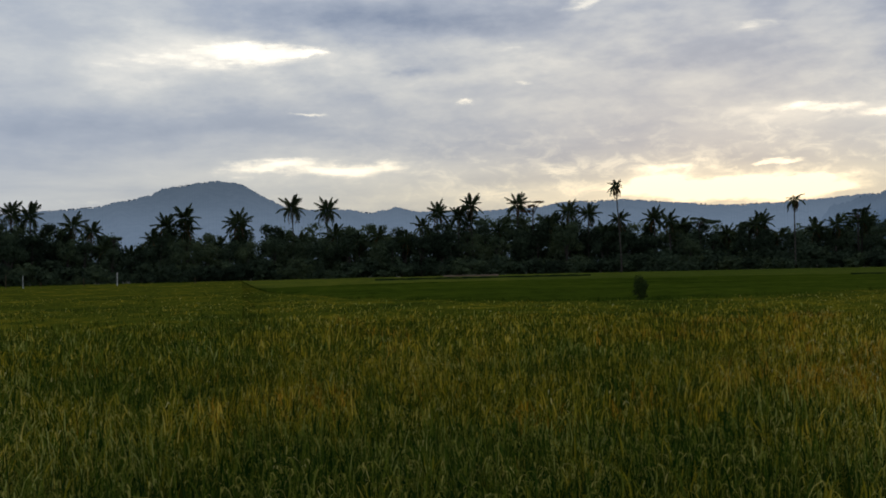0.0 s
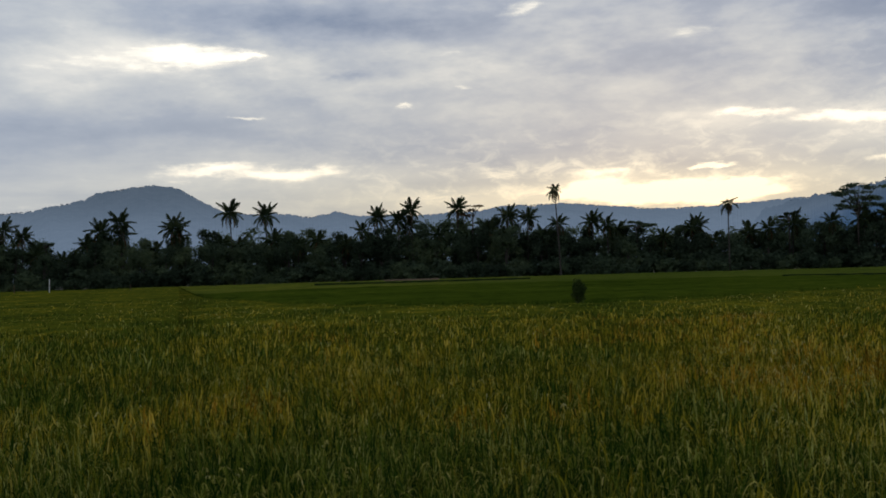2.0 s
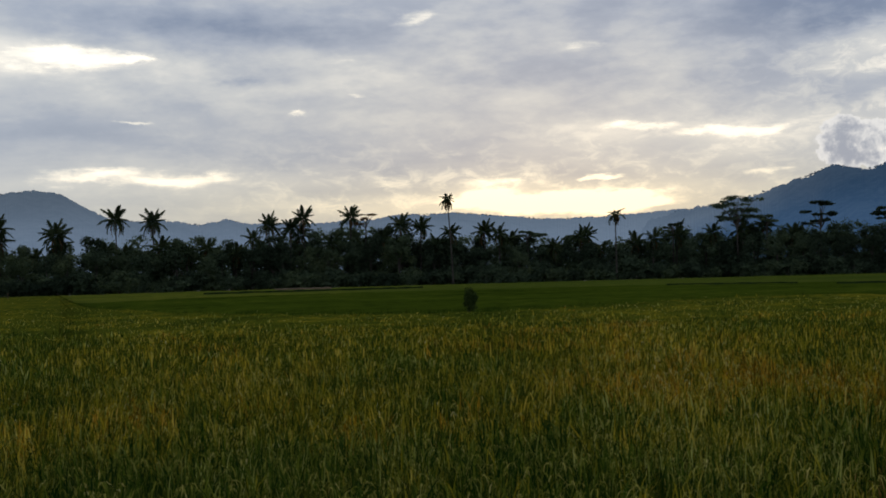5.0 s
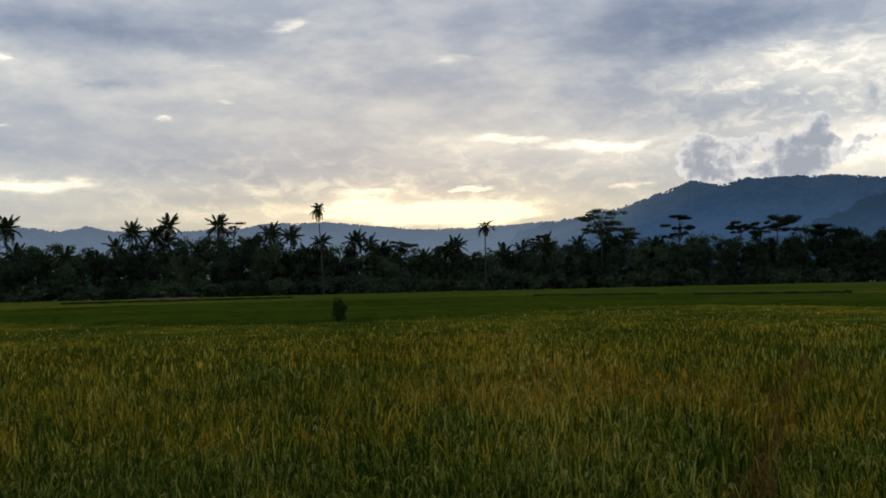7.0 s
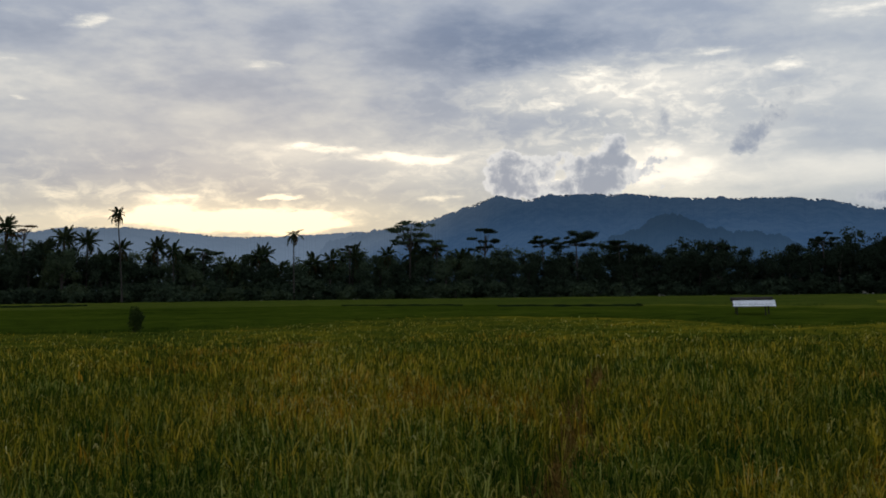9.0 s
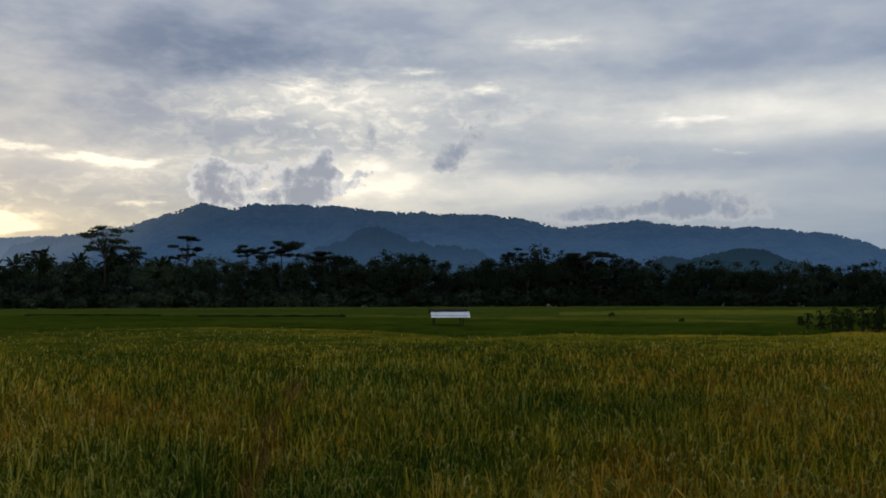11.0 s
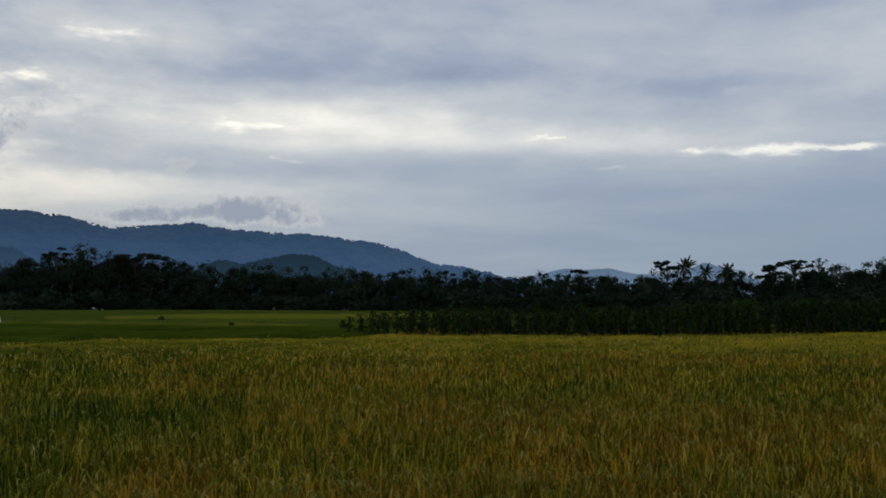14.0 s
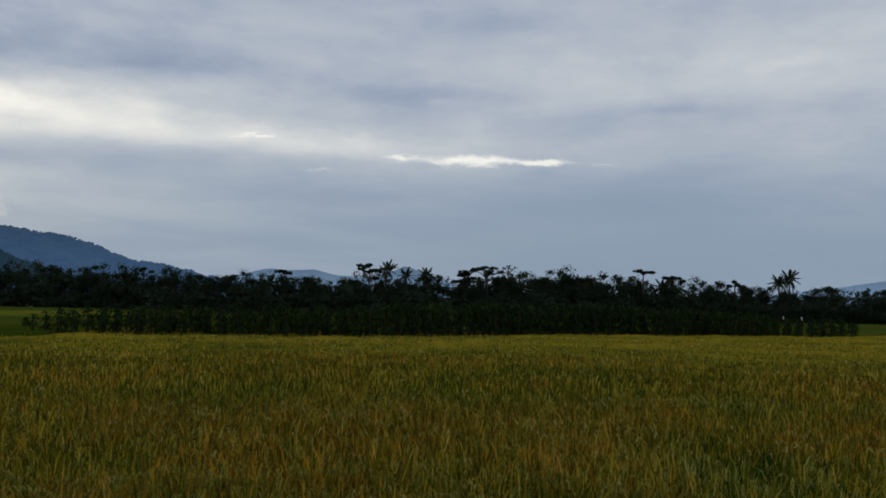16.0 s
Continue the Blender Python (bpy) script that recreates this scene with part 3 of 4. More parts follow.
def blades(rng, roots, tall, wide, lean, segs, droop, bearing=None):
    """Grass blades: bent tapering strips. roots (k, 3), tall, lean and bearing (k,)."""
    k = len(roots)
    a = rng.uniform(0, math.tau, k) if bearing is None else bearing
    out = np.stack([np.cos(a), np.sin(a), np.zeros(k)], -1)
    spin = a + rng.uniform(-0.9, 0.9, k) + math.pi / 2
    side = np.stack([np.cos(spin), np.sin(spin), np.zeros(k)], -1)
    levels = []
    for i in range(segs + 1):
        s = i / segs
        reach = tall * lean * (0.25 * s + 0.75 * s ** 2.2)
        z = tall * (s - droop * lean * s ** 3.0)
        mid = roots + out * reach[:, None] + np.stack([np.zeros(k), np.zeros(k), z], -1)
        w = wide * (1.0 - 0.75 * s ** 2)
        if i < segs:
            levels += [mid - side * w[:, None] / 2, mid + side * w[:, None] / 2]
        else:
            levels.append(mid)
    per = 2 * segs + 1
    co = np.stack(levels, 1).reshape(-1, 3)
    idx = []
    for i in range(segs - 1):
        p = 2 * i
        idx += [(p, p + 1, p + 3), (p, p + 3, p + 2)]
    p = 2 * (segs - 1)
    idx.append((p, p + 1, p + 2))
    tris = (np.arange(k)[:, None, None] * per + np.array(idx)).reshape(-1, 3)
    return co, tris


def joined(pieces):
    cos, tris, slots, base = [], [], [], 0
    for co, tri, slot in pieces:
        cos.append(co)
        tris.append(tri + base)
        slots.append(np.full(len(tri), slot))
        base += len(co)
    return np.concatenate(cos), np.concatenate(tris), np.concatenate(slots)


def furrow(r):
    """The heading of the trodden furrow that winds out into the field."""
    return np.interp(r, [4, 9, 25], [-32.0, -35.0, -37.8]) + np.degrees((0.16 * np.sin(r * 0.9) + 0.07 * np.sin(r * 2.3)) / r)


def trail(az, r):
    """How far a point lies from the furrow."""
    return np.abs(np.radians(az - furrow(r)) * r) + np.where(r > 26, 9.0, 0.0)


def planted(rng, gap, r0, r1):
    """Rice hills as they are set out, in rows a hand and a half apart, none quite in line."""
    k = int(2 * r1 / gap)
    x, y = np.meshgrid(np.arange(-k // 2, k // 2 + 1) * gap, np.arange(-k // 2, k // 2 + 1) * gap)
    xy = np.stack([x.ravel(), y.ravel()], -1) @ np.array([[0.89, 0.46], [-0.46, 0.89]]) + rng.normal(0, gap * 0.17, (x.size, 2))
    r, az = np.hypot(xy[:, 0], xy[:, 1]), np.degrees(np.arctan2(-xy[:, 0], xy[:, 1]))
    keep = (r > r0) & (r < r1) & (az > -114) & (az < 27)
    return r[keep], az[keep], xy[keep]


def hills(rng, count, r0, r1, stems, wide, segs, ears, ear_wide, spread, edge=None, inner=None, gap=0.0, leaves=0, strands=1):
    r, az, xy = planted(rng, gap, r0, r1) if gap else wedge(rng, count, r0, r1)
    keep = np.ones(len(r), bool)
    if edge is not None:
        keep &= r < keyed(edge, az) * rng.uniform(0.76, 1.03, len(r))
    if inner is not None:
        keep &= r > keyed(inner, az) * rng.uniform(0.86, 1.06, len(r))
    keep &= (trail(az, r) > 0.31 + 0.07 * np.sin(r * 2.3) + 0.06 * np.sin(r * 7.1)) | (rng.random(len(r)) < 0.08)
    r, az, xy = r[keep], az[keep], xy[keep]
    stand = 0.83 + rng.normal(0, np.interp(r, [5, 30], [0.045, 0.012]), len(r)) + np.interp(r, [10, 40], [0.10, 0.05]) * lumps(xy, 0.35, 2.0) + np.interp(r, [10, 40], [0.07, 0.03]) * lumps(xy, 1.3, 5.0)
    # how ripe each hill is: patches of two sizes, greenest by the bank, riper out in the field and to the east
    ripe = 0.62 * lumps(xy, 0.19, 11.0) + 0.70 * lumps(xy, 0.62, 13.0) + 0.50 * lumps(xy, 1.7, 17.0) + rng.normal(0, 0.12, len(r))
    ripe += np.interp(r, [4, 7, 10, 16, 40], [-0.16, -0.08, 0.05, 0.09, 0.12]) + np.interp(az, [-100, -84, -72, -58, -44, -30, -20, -10, 2, 14, 25], [0.24, 0.32, 0.34, 0.24, -0.14, -0.08, 0.14, 0.12, -0.16, -0.30, -0.36])
    if edge is not None:
        ripe -= np.interp(r / keyed(edge, az), [0.55, 1.0], [0.0, 0.30]) * np.interp(r, [100, 130], [1.0, 0.0]) * np.interp(az, [-66, -54], [0.0, 1.0])
    stage = np.digitize(ripe, [-0.18, 0.13, 0.50])
    each = np.repeat(np.arange(len(r)), stems)
    k = len(each)
    roots = np.zeros((k, 3))
    roots[:, :2] = xy[each] + rng.normal(0, spread, (k, 2))
    even = np.interp(r[each], [8, 40], [0.0, 0.155])
    tall = stand[each] * rng.uniform(0.70 + 1.5 * even, 1.08 - 0.4 * even, k)
    lean = np.clip(rng.gamma(1.6, 0.13, k), 0.03, 1.0)
    wides = np.full(k, wide) * rng.uniform(0.7, 1.3, k)
    if not ears:
        return [(*blades(rng, roots, tall, wides, lean, segs, 0.35), 0)]
    pieces = []
    for g in range(4):
        of = stage[each] == g
        if of.any():
            pieces.append((*blades(rng, roots[of], tall[of], wides[of], lean[of], segs, 0.35), g))
    each = np.repeat(np.arange(len(r)), leaves)
    k = len(each)
    if k:
        roots = np.zeros((k, 3))
        roots[:, :2] = xy[each] + rng.normal(0, spread, (k, 2))
        roots[:, 2] = stand[each] * rng.uniform(0.45, 0.84, k)
        tall = rng.uniform(0.14, 0.32, k) * np.interp(r[each], [10, 40], [1.0, 0.7])
        lean = 0.10 + np.clip(rng.gamma(1.8, 0.24, k), 0.0, 1.3)
        wides = np.full(k, wide) * rng.uniform(0.7, 1.25, k)
        for g in range(4):
            of = stage[each] == g
            if of.any():
                pieces.append((*blades(rng, roots[of], tall[of], wides[of], lean[of], segs, 0.45), g))
    each = np.repeat(np.arange(len(r)), ears)
    each = each[rng.random(len(each)) < np.clip(0.36 + ripe[each] * 1.2, np.interp(r[each], [8, 18], [0.50, 0.12]), 1.0)]
    k = len(each)
    roots = np.zeros((k, 3))
    roots[:, :2] = xy[each] + rng.normal(0, spread, (k, 2))
    roots[:, 2] = stand[each] * rng.uniform(0.72, 0.97, k)
    # each ear hangs over as a loose tassel of strands
    tall, lean, bearing = rng.uniform(0.10, 0.19, k), rng.uniform(0.55, 1.25, k), rng.uniform(0, math.tau, k)
    hang = 1.25 - np.interp(r[each], [10, 40], [0.0, 0.3])
    for strand in range(strands):
        pieces.append((*blades(rng, roots, tall * rng.uniform(0.75, 1.1, k), np.full(k, ear_wide), lean * rng.uniform(0.8, 1.2, k), segs, hang, bearing + rng.normal(0, 0.3, k)), 4))
    return pieces


def canopy(name, inner, outer, top, mat, label, step=0.7, rings=40, span=(27.0, -114.01), rise=0.0):
    """The closed mass of leaves below the tops, as one uneven sheet with a falling rim at the far side."""
    az = np.arange(span[0], span[1], -step)
    verts, faces = [], []
    for i, a in enumerate(az):
        r0, r1 = float(keyed(inner, a)), float(keyed(outer, a))
        for j in range(rings + 1):
            r = r0 + (r1 - r0) * (j / rings) ** 1.5
            v = heading(a) * r
            z = top + 0.09 * noise.noise((v.x * 0.5, v.y * 0.5, 3)) + 0.06 * noise.noise((v.x * 1.7, v.y * 1.7, 8))
            z += rise * min(1.0, max(0.0, (r - 12) / 25))
            if trail(a, r) < 0.42:
                z *= 0.15
            verts.append((v.x, v.y, z * min(1.0, 0.25 + j / 14) if 0 < j < rings else 0.02))
    for i in range(len(az) - 1):
        for j in range(rings):
            p = i * (rings + 1) + j
            faces.append((p, p + 1, p + rings + 2, p + rings + 1))
    tagged(mesh_object(name, verts, faces, [mat]), label, "rice", kind="stuff")


rng = np.random.default_rng(7)
near = hills(rng, 0, 4.2, 9.6, 10, 0.0125, 3, 6, 0.0095, 0.050, gap=0.21, leaves=16, strands=3)
near += hills(rng, 0, 9.4, 18.2, 7, 0.0165, 2, 4, 0.0095, 0.060, gap=0.24, leaves=11, strands=2)
near += hills(rng, 0, 18.0, 31.0, 5, 0.026, 2, 2, 0.017, 0.080, gap=0.31, leaves=7)
near += hills(rng, 14500, 30.0, 50.0, 5, 0.034, 2, 2, 0.024, 0.13, RIPE_EDGE, leaves=4)
near += hills(rng, 11000, 49.0, 78.0, 5, 0.048, 2, 1, 0.036, 0.18, RIPE_EDGE, leaves=3)
near += hills(rng, 22000, 70.0, 205.0, 5, 0.11, 1, 1, 0.10, 0.3, RIPE_EDGE)
# lodged straw along the furrow
r = rng.uniform(4.0, 25.0, 3600)
lodge = np.zeros((3600, 3))
az = furrow(r) + np.degrees(rng.normal(0.06, 0.22, 3600) / r)
lodge[:, 0], lodge[:, 1] = -np.sin(np.radians(az)) * r, np.cos(np.radians(az)) * r
near.append((*blades(rng, lodge, rng.uniform(0.35, 0.72, 3600), np.full(3600, 0.012), rng.uniform(0.4, 1.2, 3600), 3, 0.5), 5))
co, tris, slots = joined(near)
tagged(new("rice_plants", fast_mesh("rice_plants", co, tris, [*RICE_STAGES, MAT_EAR, MAT_STRAWED], slots)), "ripening rice plants, golden ears over green blades, standing dense", "rice", kind="stuff")
green = hills(rng, 19000, 40.0, 112.0, 5, 0.06, 2, 0, 0.1, 0.2, GREEN_EDGE, RIPE_EDGE)
co, tris, slots = joined(green)
tagged(new("rice_plants", fast_mesh("rice_plants", co, tris, [MAT_GREEN], slots)), "young deep green rice plants in the farther paddy", "rice", kind="stuff")
straw = hills(rng, 9000, 84.0, 150.0, 4, 0.12, 1, 0, 0.1, 0.3, STRAW_FAR, STRAW_NEAR)
co, tris, slots = joined(straw)
tagged(new("rice_plants", fast_mesh("rice_plants", co, tris, [MAT_STRAW], slots)), "pale golden rice in a far paddy before the wood", "rice", kind="stuff")
far = hills(rng, 20000, 60.0, 205.0, 4, 0.13, 1, 0, 0.1, 0.3, None, GREEN_EDGE)
co, tris, slots = joined(far)
tagged(new("rice_plants", fast_mesh("rice_plants", co, tris, [MAT_FAR], slots)), "yellow-green rice in the paddies before the trees", "rice", kind="stuff")
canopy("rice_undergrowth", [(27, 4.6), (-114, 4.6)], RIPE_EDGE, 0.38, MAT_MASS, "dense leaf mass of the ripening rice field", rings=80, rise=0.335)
canopy("rice_undergrowth", RIPE_EDGE, GREEN_EDGE, 0.76, MAT_GREEN, "dense leaf mass of the green paddy")
canopy("rice_undergrowth", [(-52, 98), (-60, 92), (-75, 90)], [(-52, 112), (-58, 135), (-75, 135)], 0.74, MAT_STRAW, "dense leaf mass of the far golden paddy", span=(-52.0, -75.0))
canopy("rice_undergrowth", GREEN_EDGE, [(27, 216), (-60, 214), (-75, 180), (-114, 176)], 0.68, MAT_FAR, "dense leaf mass of the far paddies")


# ---- trees ----
def crown_mesh(name, seed, lobes, cards, size, mat):
    """A crown of leaf cards on the skins of uneven lobes (x, y, z, radius, flatness)."""
    rng = np.random.default_rng(seed)
    lobes = np.array(lobes)
    area = lobes[:, 3] ** 2
    pick = rng.choice(len(lobes), cards, p=area / area.sum())
    d = rng.normal(0, 1, (cards, 3))
    d /= np.linalg.norm(d, axis=1)[:, None]
    inner = rng.random(cards) < 0.16
    r = lobes[pick, 3] * np.where(inner, rng.uniform(0.1, 0.6, cards), rng.uniform(0.68, 1.0, cards))
    off = d * r[:, None]
    off[:, 2] *= lobes[pick, 4]
    co, tris = leaf_cards(rng, lobes[pick, :3] + off, d, size * np.where(inner, 2.2, 1.0)[:, None])
    return fast_mesh(name, co, tris, [mat])


def trunk_mesh(name, height, radius, limbs, mat, seed):
    rng = random.Random(seed)
    bm = bmesh.new()
    bend = [rng.uniform(-0.25, 0.25) for _ in range(2)]
    pts = [(bend[0] * s * s * 2, bend[1] * s * s * 2, height * s) for s in (0, 0.15, 0.4, 0.7, 1.0)]
    tube(bm, pts, [radius * 1.5, radius * 1.05, radius * 0.9, radius * 0.7, radius * 0.35], 7)
    for start, tip in limbs:
        a = Vector((bend[0] * 2 * (start / height) ** 2, bend[1] * 2 * (start / height) ** 2, start))
        b = Vector(tip)
        m = a.lerp(b, 0.5) + Vector((0, 0, 0.12 * (b - a).length))
        tube(bm, [a, m, b], [radius * 0.55, radius * 0.4, radius * 0.15], 5)
    me = bpy.data.meshes.new(name)
    bm.to_mesh(me)
    bm.free()
    me.materials.append(mat)
    return me


def put_tree(name, trunk, crown, at, turn, scale, label, category="tree", group=""):
    ob = thing(name, at, turn, label, category, group)
    ob.scale = scale
    for key, me in (("trunk", trunk), ("crown", crown)):
        p = new(key, me)
        p.parent = ob
    return ob


def broadleaf_kind(seed):
    """Unit tree: 10 m high."""
    rng = random.Random(seed)
    lobes = [(rng.uniform(-0.6, 0.6), rng.uniform(-0.6, 0.6), 6.6, 2.3, 0.95)]
    for i in range(11):
        a, q = rng.uniform(0, math.tau), rng.uniform(0.9, 2.7)
        z = rng.uniform(2.2, 8.9)
        q *= 1.0 if z < 7 else 0.55
        lobes.append((q * math.cos(a), q * math.sin(a), z, rng.uniform(0.8, 1.5), rng.uniform(0.7, 0.95)))
    limbs = [(rng.uniform(2.5, 4.5), (x * 0.8, y * 0.8, z)) for x, y, z, r, f in lobes[1:6] if z > 4.5]
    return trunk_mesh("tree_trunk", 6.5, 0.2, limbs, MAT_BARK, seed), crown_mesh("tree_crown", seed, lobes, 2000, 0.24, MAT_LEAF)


def bush_kind(seed):
    rng = random.Random(seed)
    lobes = [(rng.uniform(-1.4, 1.4), rng.uniform(-1.0, 1.0), rng.uniform(0.7, 2.6), rng.uniform(0.7, 1.3), 0.9) for _ in range(9)]
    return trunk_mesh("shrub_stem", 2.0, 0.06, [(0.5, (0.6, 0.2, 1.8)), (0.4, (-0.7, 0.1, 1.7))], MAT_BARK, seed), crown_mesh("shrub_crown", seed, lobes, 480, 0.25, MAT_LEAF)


SKYLINE = [(30, 2.6), (24.2, 2.95), (21.4, 2.95), (20, 2.65), (17.4, 1.7), (15.8, 2.7), (12.4, 2.2), (10.5, 2.65), (8, 2.6), (5.3, 2.75), (2.7, 2.4), (1.4, 2.65), (-1.2, 2.75), (-3.9, 3.0),
           (-5.8, 2.95), (-10.3, 2.65), (-13.5, 2.4), (-16.5, 2.15), (-19.5, 2.05), (-22.4, 2.3), (-27.5, 2.4), (-34, 2.4), (-39.5, 2.55), (-44.2, 2.6), (-45.8, 1.95), (-48.2, 2.25), (-50.1, 2.85),
           (-54, 2.6), (-56.6, 2.2), (-61.8, 2.02), (-65, 1.95), (-69.4, 1.9), (-74, 1.72), (-80.6, 1.68), (-83.8, 1.8), (-88.6, 1.75), (-91.7, 2.15), (-94.6, 2.25), (-97, 1.95), (-100.5, 1.8), (-104.5, 1.6), (-107.5, 1.38), (-118, 1.25)]
STAND = [(30, 222), (-55, 216), (-75, 186), (-118, 180)]   # how far off the woods begin
broad = [broadleaf_kind(s) for s in range(20, 27)]
shrubs = [bush_kind(s) for s in range(40, 44)]
pick = random.Random(5)
WOOD = "broadleaf tree in the dark wood edge, dense green crown"
def wood_row(gap, full, step, shift):
    """Headings, places and sizes of a row of trees whose tops make the skyline."""
    a = 28.0 + shift
    while a > -116.0:
        b = a + pick.uniform(-0.5, 0.5)
        d = float(keyed(STAND, b)) + gap + pick.uniform(-2, 2)
        s = (EYE + d * math.tan(radians(float(keyed(SKYLINE, b))))) / 9.35 * full * pick.uniform(0.86, 1.06)
        yield place(b, d), pick.uniform(0, 360), (s * pick.uniform(0.9, 1.25), s * pick.uniform(0.9, 1.25), s)
        a -= step


for gap, full, shift in ((0, 0.82, 0.0), (6, 0.97, 0.5)):
    for at, turn, size in wood_row(gap, full, 1.15, shift):
        put_tree("tree", *broad[pick.randrange(len(broad))], at, turn, size, WOOD, group="trees of the wood edge")


def deep_wood():
    """The trees farther in, which only show between and above the others."""
    sets = []
    for tr, cr in broad:
        v = np.empty(len(cr.vertices) * 3, np.float32)
        cr.vertices.foreach_get("co", v)
        t = np.empty(len(cr.loops), np.int32)
        cr.loops.foreach_get("vertex_index", t)
        sets.append((v.reshape(-1, 3), t.reshape(-1, 3)[:1100]))
    pieces = []
    for gap, full, shift in ((9, 0.40, 0.6), (15, 0.55, 0.0), (12, 1.0, 0.2), (20, 0.98, 0.8), (34, 0.7, 0.1)):
        for at, turn, size in wood_row(gap, full, 1.15 if full > 0.65 else 0.75, shift):
            v, t = sets[pick.randrange(len(sets))]
            m = np.array((pose(*at, 0, 0, turn) @ Matrix.Diagonal((*size, 1))))
            pieces.append((v[:2200] @ m[:3, :3].T + m[:3, 3], t, 0))
    co, tris, slots = joined(pieces)
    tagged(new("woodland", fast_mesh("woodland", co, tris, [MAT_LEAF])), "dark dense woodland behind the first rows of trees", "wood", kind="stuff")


deep_wood()
for back, low, high in ((-5.0, 0.8, 1.4), (-1.5, 1.1, 1.9)):
    az = 28.0
    while az > -116.0:
        d = float(keyed(STAND, az)) + back + pick.uniform(-1.5, 1.5)
        s = pick.uniform(low, high)
        put_tree("shrub", *shrubs[pick.randrange(len(shrubs))], place(az, d), pick.uniform(0, 360), (s * 1.4, s * 1.4, s), "leafy green shrub at the foot of the wood", "shrub", "shrubs at the wood edge")
        az -= pick.uniform(0.9, 1.2)


# coconut palms
def frond_mesh(name, length, drop, seed, mat, pairs=24):
    """A feather-shaped palm leaf: an arching rib and drooping leaflets on both sides."""
    rng = random.Random(seed)
    bm = bmesh.new()
    spine = [Vector((length * (s - 0.08 * drop * s * s), 0, length * (0.30 * s - drop * 0.75 * s ** 2.1))) for s in [i / 8 for i in range(9)]]
    tube(bm, spine, [0.05, 0.045, 0.04, 0.035, 0.03, 0.025, 0.02, 0.015, 0.01], 4)
    for i in range(pairs):
        s = 0.14 + 0.85 * i / (pairs - 1)
        k = min(int(s * 8), 7)
        p = spine[k].lerp(spine[k + 1], s * 8 - k)
        span = length * 0.30 * math.sin(math.pi * (0.22 + 0.68 * s)) ** 0.8
        for side in (-1, 1):
            q = span * rng.uniform(0.8, 1.15)
            tip = p + Vector((q * 0.55, side * q * 0.62, -q * rng.uniform(0.35, 0.75)))
            w = length * 0.026
            v = [bm.verts.new(p + Vector((-w, 0, 0))), bm.verts.new(p + Vector((w, 0, 0))), bm.verts.new(p.lerp(tip, 0.6) + Vector((w, 0, w))), bm.verts.new(tip)]
            bm.faces.new(v)
    me = bpy.data.meshes.new(name)
    bm.to_mesh(me)
    bm.free()
    me.materials.append(mat)
    return me


FRONDS = [frond_mesh("frond", 3.3, 0.35 + 0.25 * i, 60 + i, MAT_FROND) for i in range(4)]
DRY = [frond_mesh("dry_frond", 2.6, 1.1 + 0.3 * i, 70 + i, MAT_DRY, 12) for i in range(2)]


def palm(az, el, size=1.0, count=20, lean=0.0, dry=4, off=0.0, label="tall coconut palm rising above the wood edge", droop=0.0, seed=0, bark=None, short=0.82):
    rng = random.Random(seed * 31 + round(az * 100))
    d = float(keyed(STAND, az)) + 4.0 + off
    top = EYE + d * math.tan(radians(el))
    ob = thing("coconut_palm", place(az, d), az, label, "palm", "coconut palms")
    bm = bmesh.new()
    tipx = -lean * top
    pts = [(tipx * (s ** 1.4), 0.15 * math.sin(3 * s), top * s) for s in (0, 0.03, 0.12, 0.3, 0.5, 0.7, 0.87, 1.0)]
    tube(bm, pts, [0.32, 0.24, 0.17, 0.15, 0.14, 0.13, 0.12, 0.13], 8)
    part("trunk", bm, bark or MAT_BARK, ob)
    for i in range(count):
        up = 1.0 - 1.6 * (i + 0.5) / count - droop
        f = new("frond", FRONDS[min(3, max(0, int((1.0 - up) * 2.2)))])
        f.parent = ob
        s = size * rng.uniform(short, 1.12)
        f.matrix_basis = pose(tipx, 0.14, top + 0.05, 0, 0, i * 137.5 + rng.uniform(-15, 15)) @ pose(0, 0, 0, 0, 4 - 68 * up + rng.uniform(-11, 11)) @ Matrix.Diagonal((s, s, s, 1))
    for i in range(dry):
        f = new("dry_frond", DRY[i % 2])
        f.parent = ob
        f.matrix_basis = pose(tipx, 0.14, top - 0.15, 0, 0, rng.uniform(0, 360)) @ pose(0, 0, 0, 0, rng.uniform(30, 55)) @ Matrix.Diagonal((size, size, size, 1))
    return ob


BOLD = [(23.7, 3.45, 1.0), (22.7, 3.3, 1.0), (19.7, 2.45, 0.85), (14.6, 3.15, 1.1), (15.7, 2.7, 1.0), (11.8, 2.8, 1.15), (8.6, 3.65, 1.1), (6.7, 3.5, 1.0), (0.3, 3.2, 1.0), (-1.75, 3.6, 0.95),
        (-0.9, 3.0, 0.9), (-4.4, 3.6, 1.0), (-7.35, 3.05, 1.0), (-8.4, 2.9, 0.9), (-12.2, 2.55, 0.95), (-18.0, 2.15, 0.9), (-84.6, 1.98, 0.66), (-85.8, 1.72, 0.55), (-86.9, 1.78, 0.6), (-106.7, 1.62, 0.55), (-107.3, 1.8, 0.6)]
for i, (a, e, s) in enumerate(BOLD):
    palm(a, e, s, 20, 0.02 * math.sin(i * 2.3), 4, seed=i)
palm(-10.28, 4.50, 0.80, 17, 0.045, 7, -11.5, "tall slender coconut palm with a thin browning crown", 0.22, 90, short=0.5)
palm(-19.7, 3.38, 0.75, 14, -0.005, 7, -10.5, "slender coconut palm with drooping half-dead fronds", 0.40, 91, short=0.6)
pick = random.Random(11)
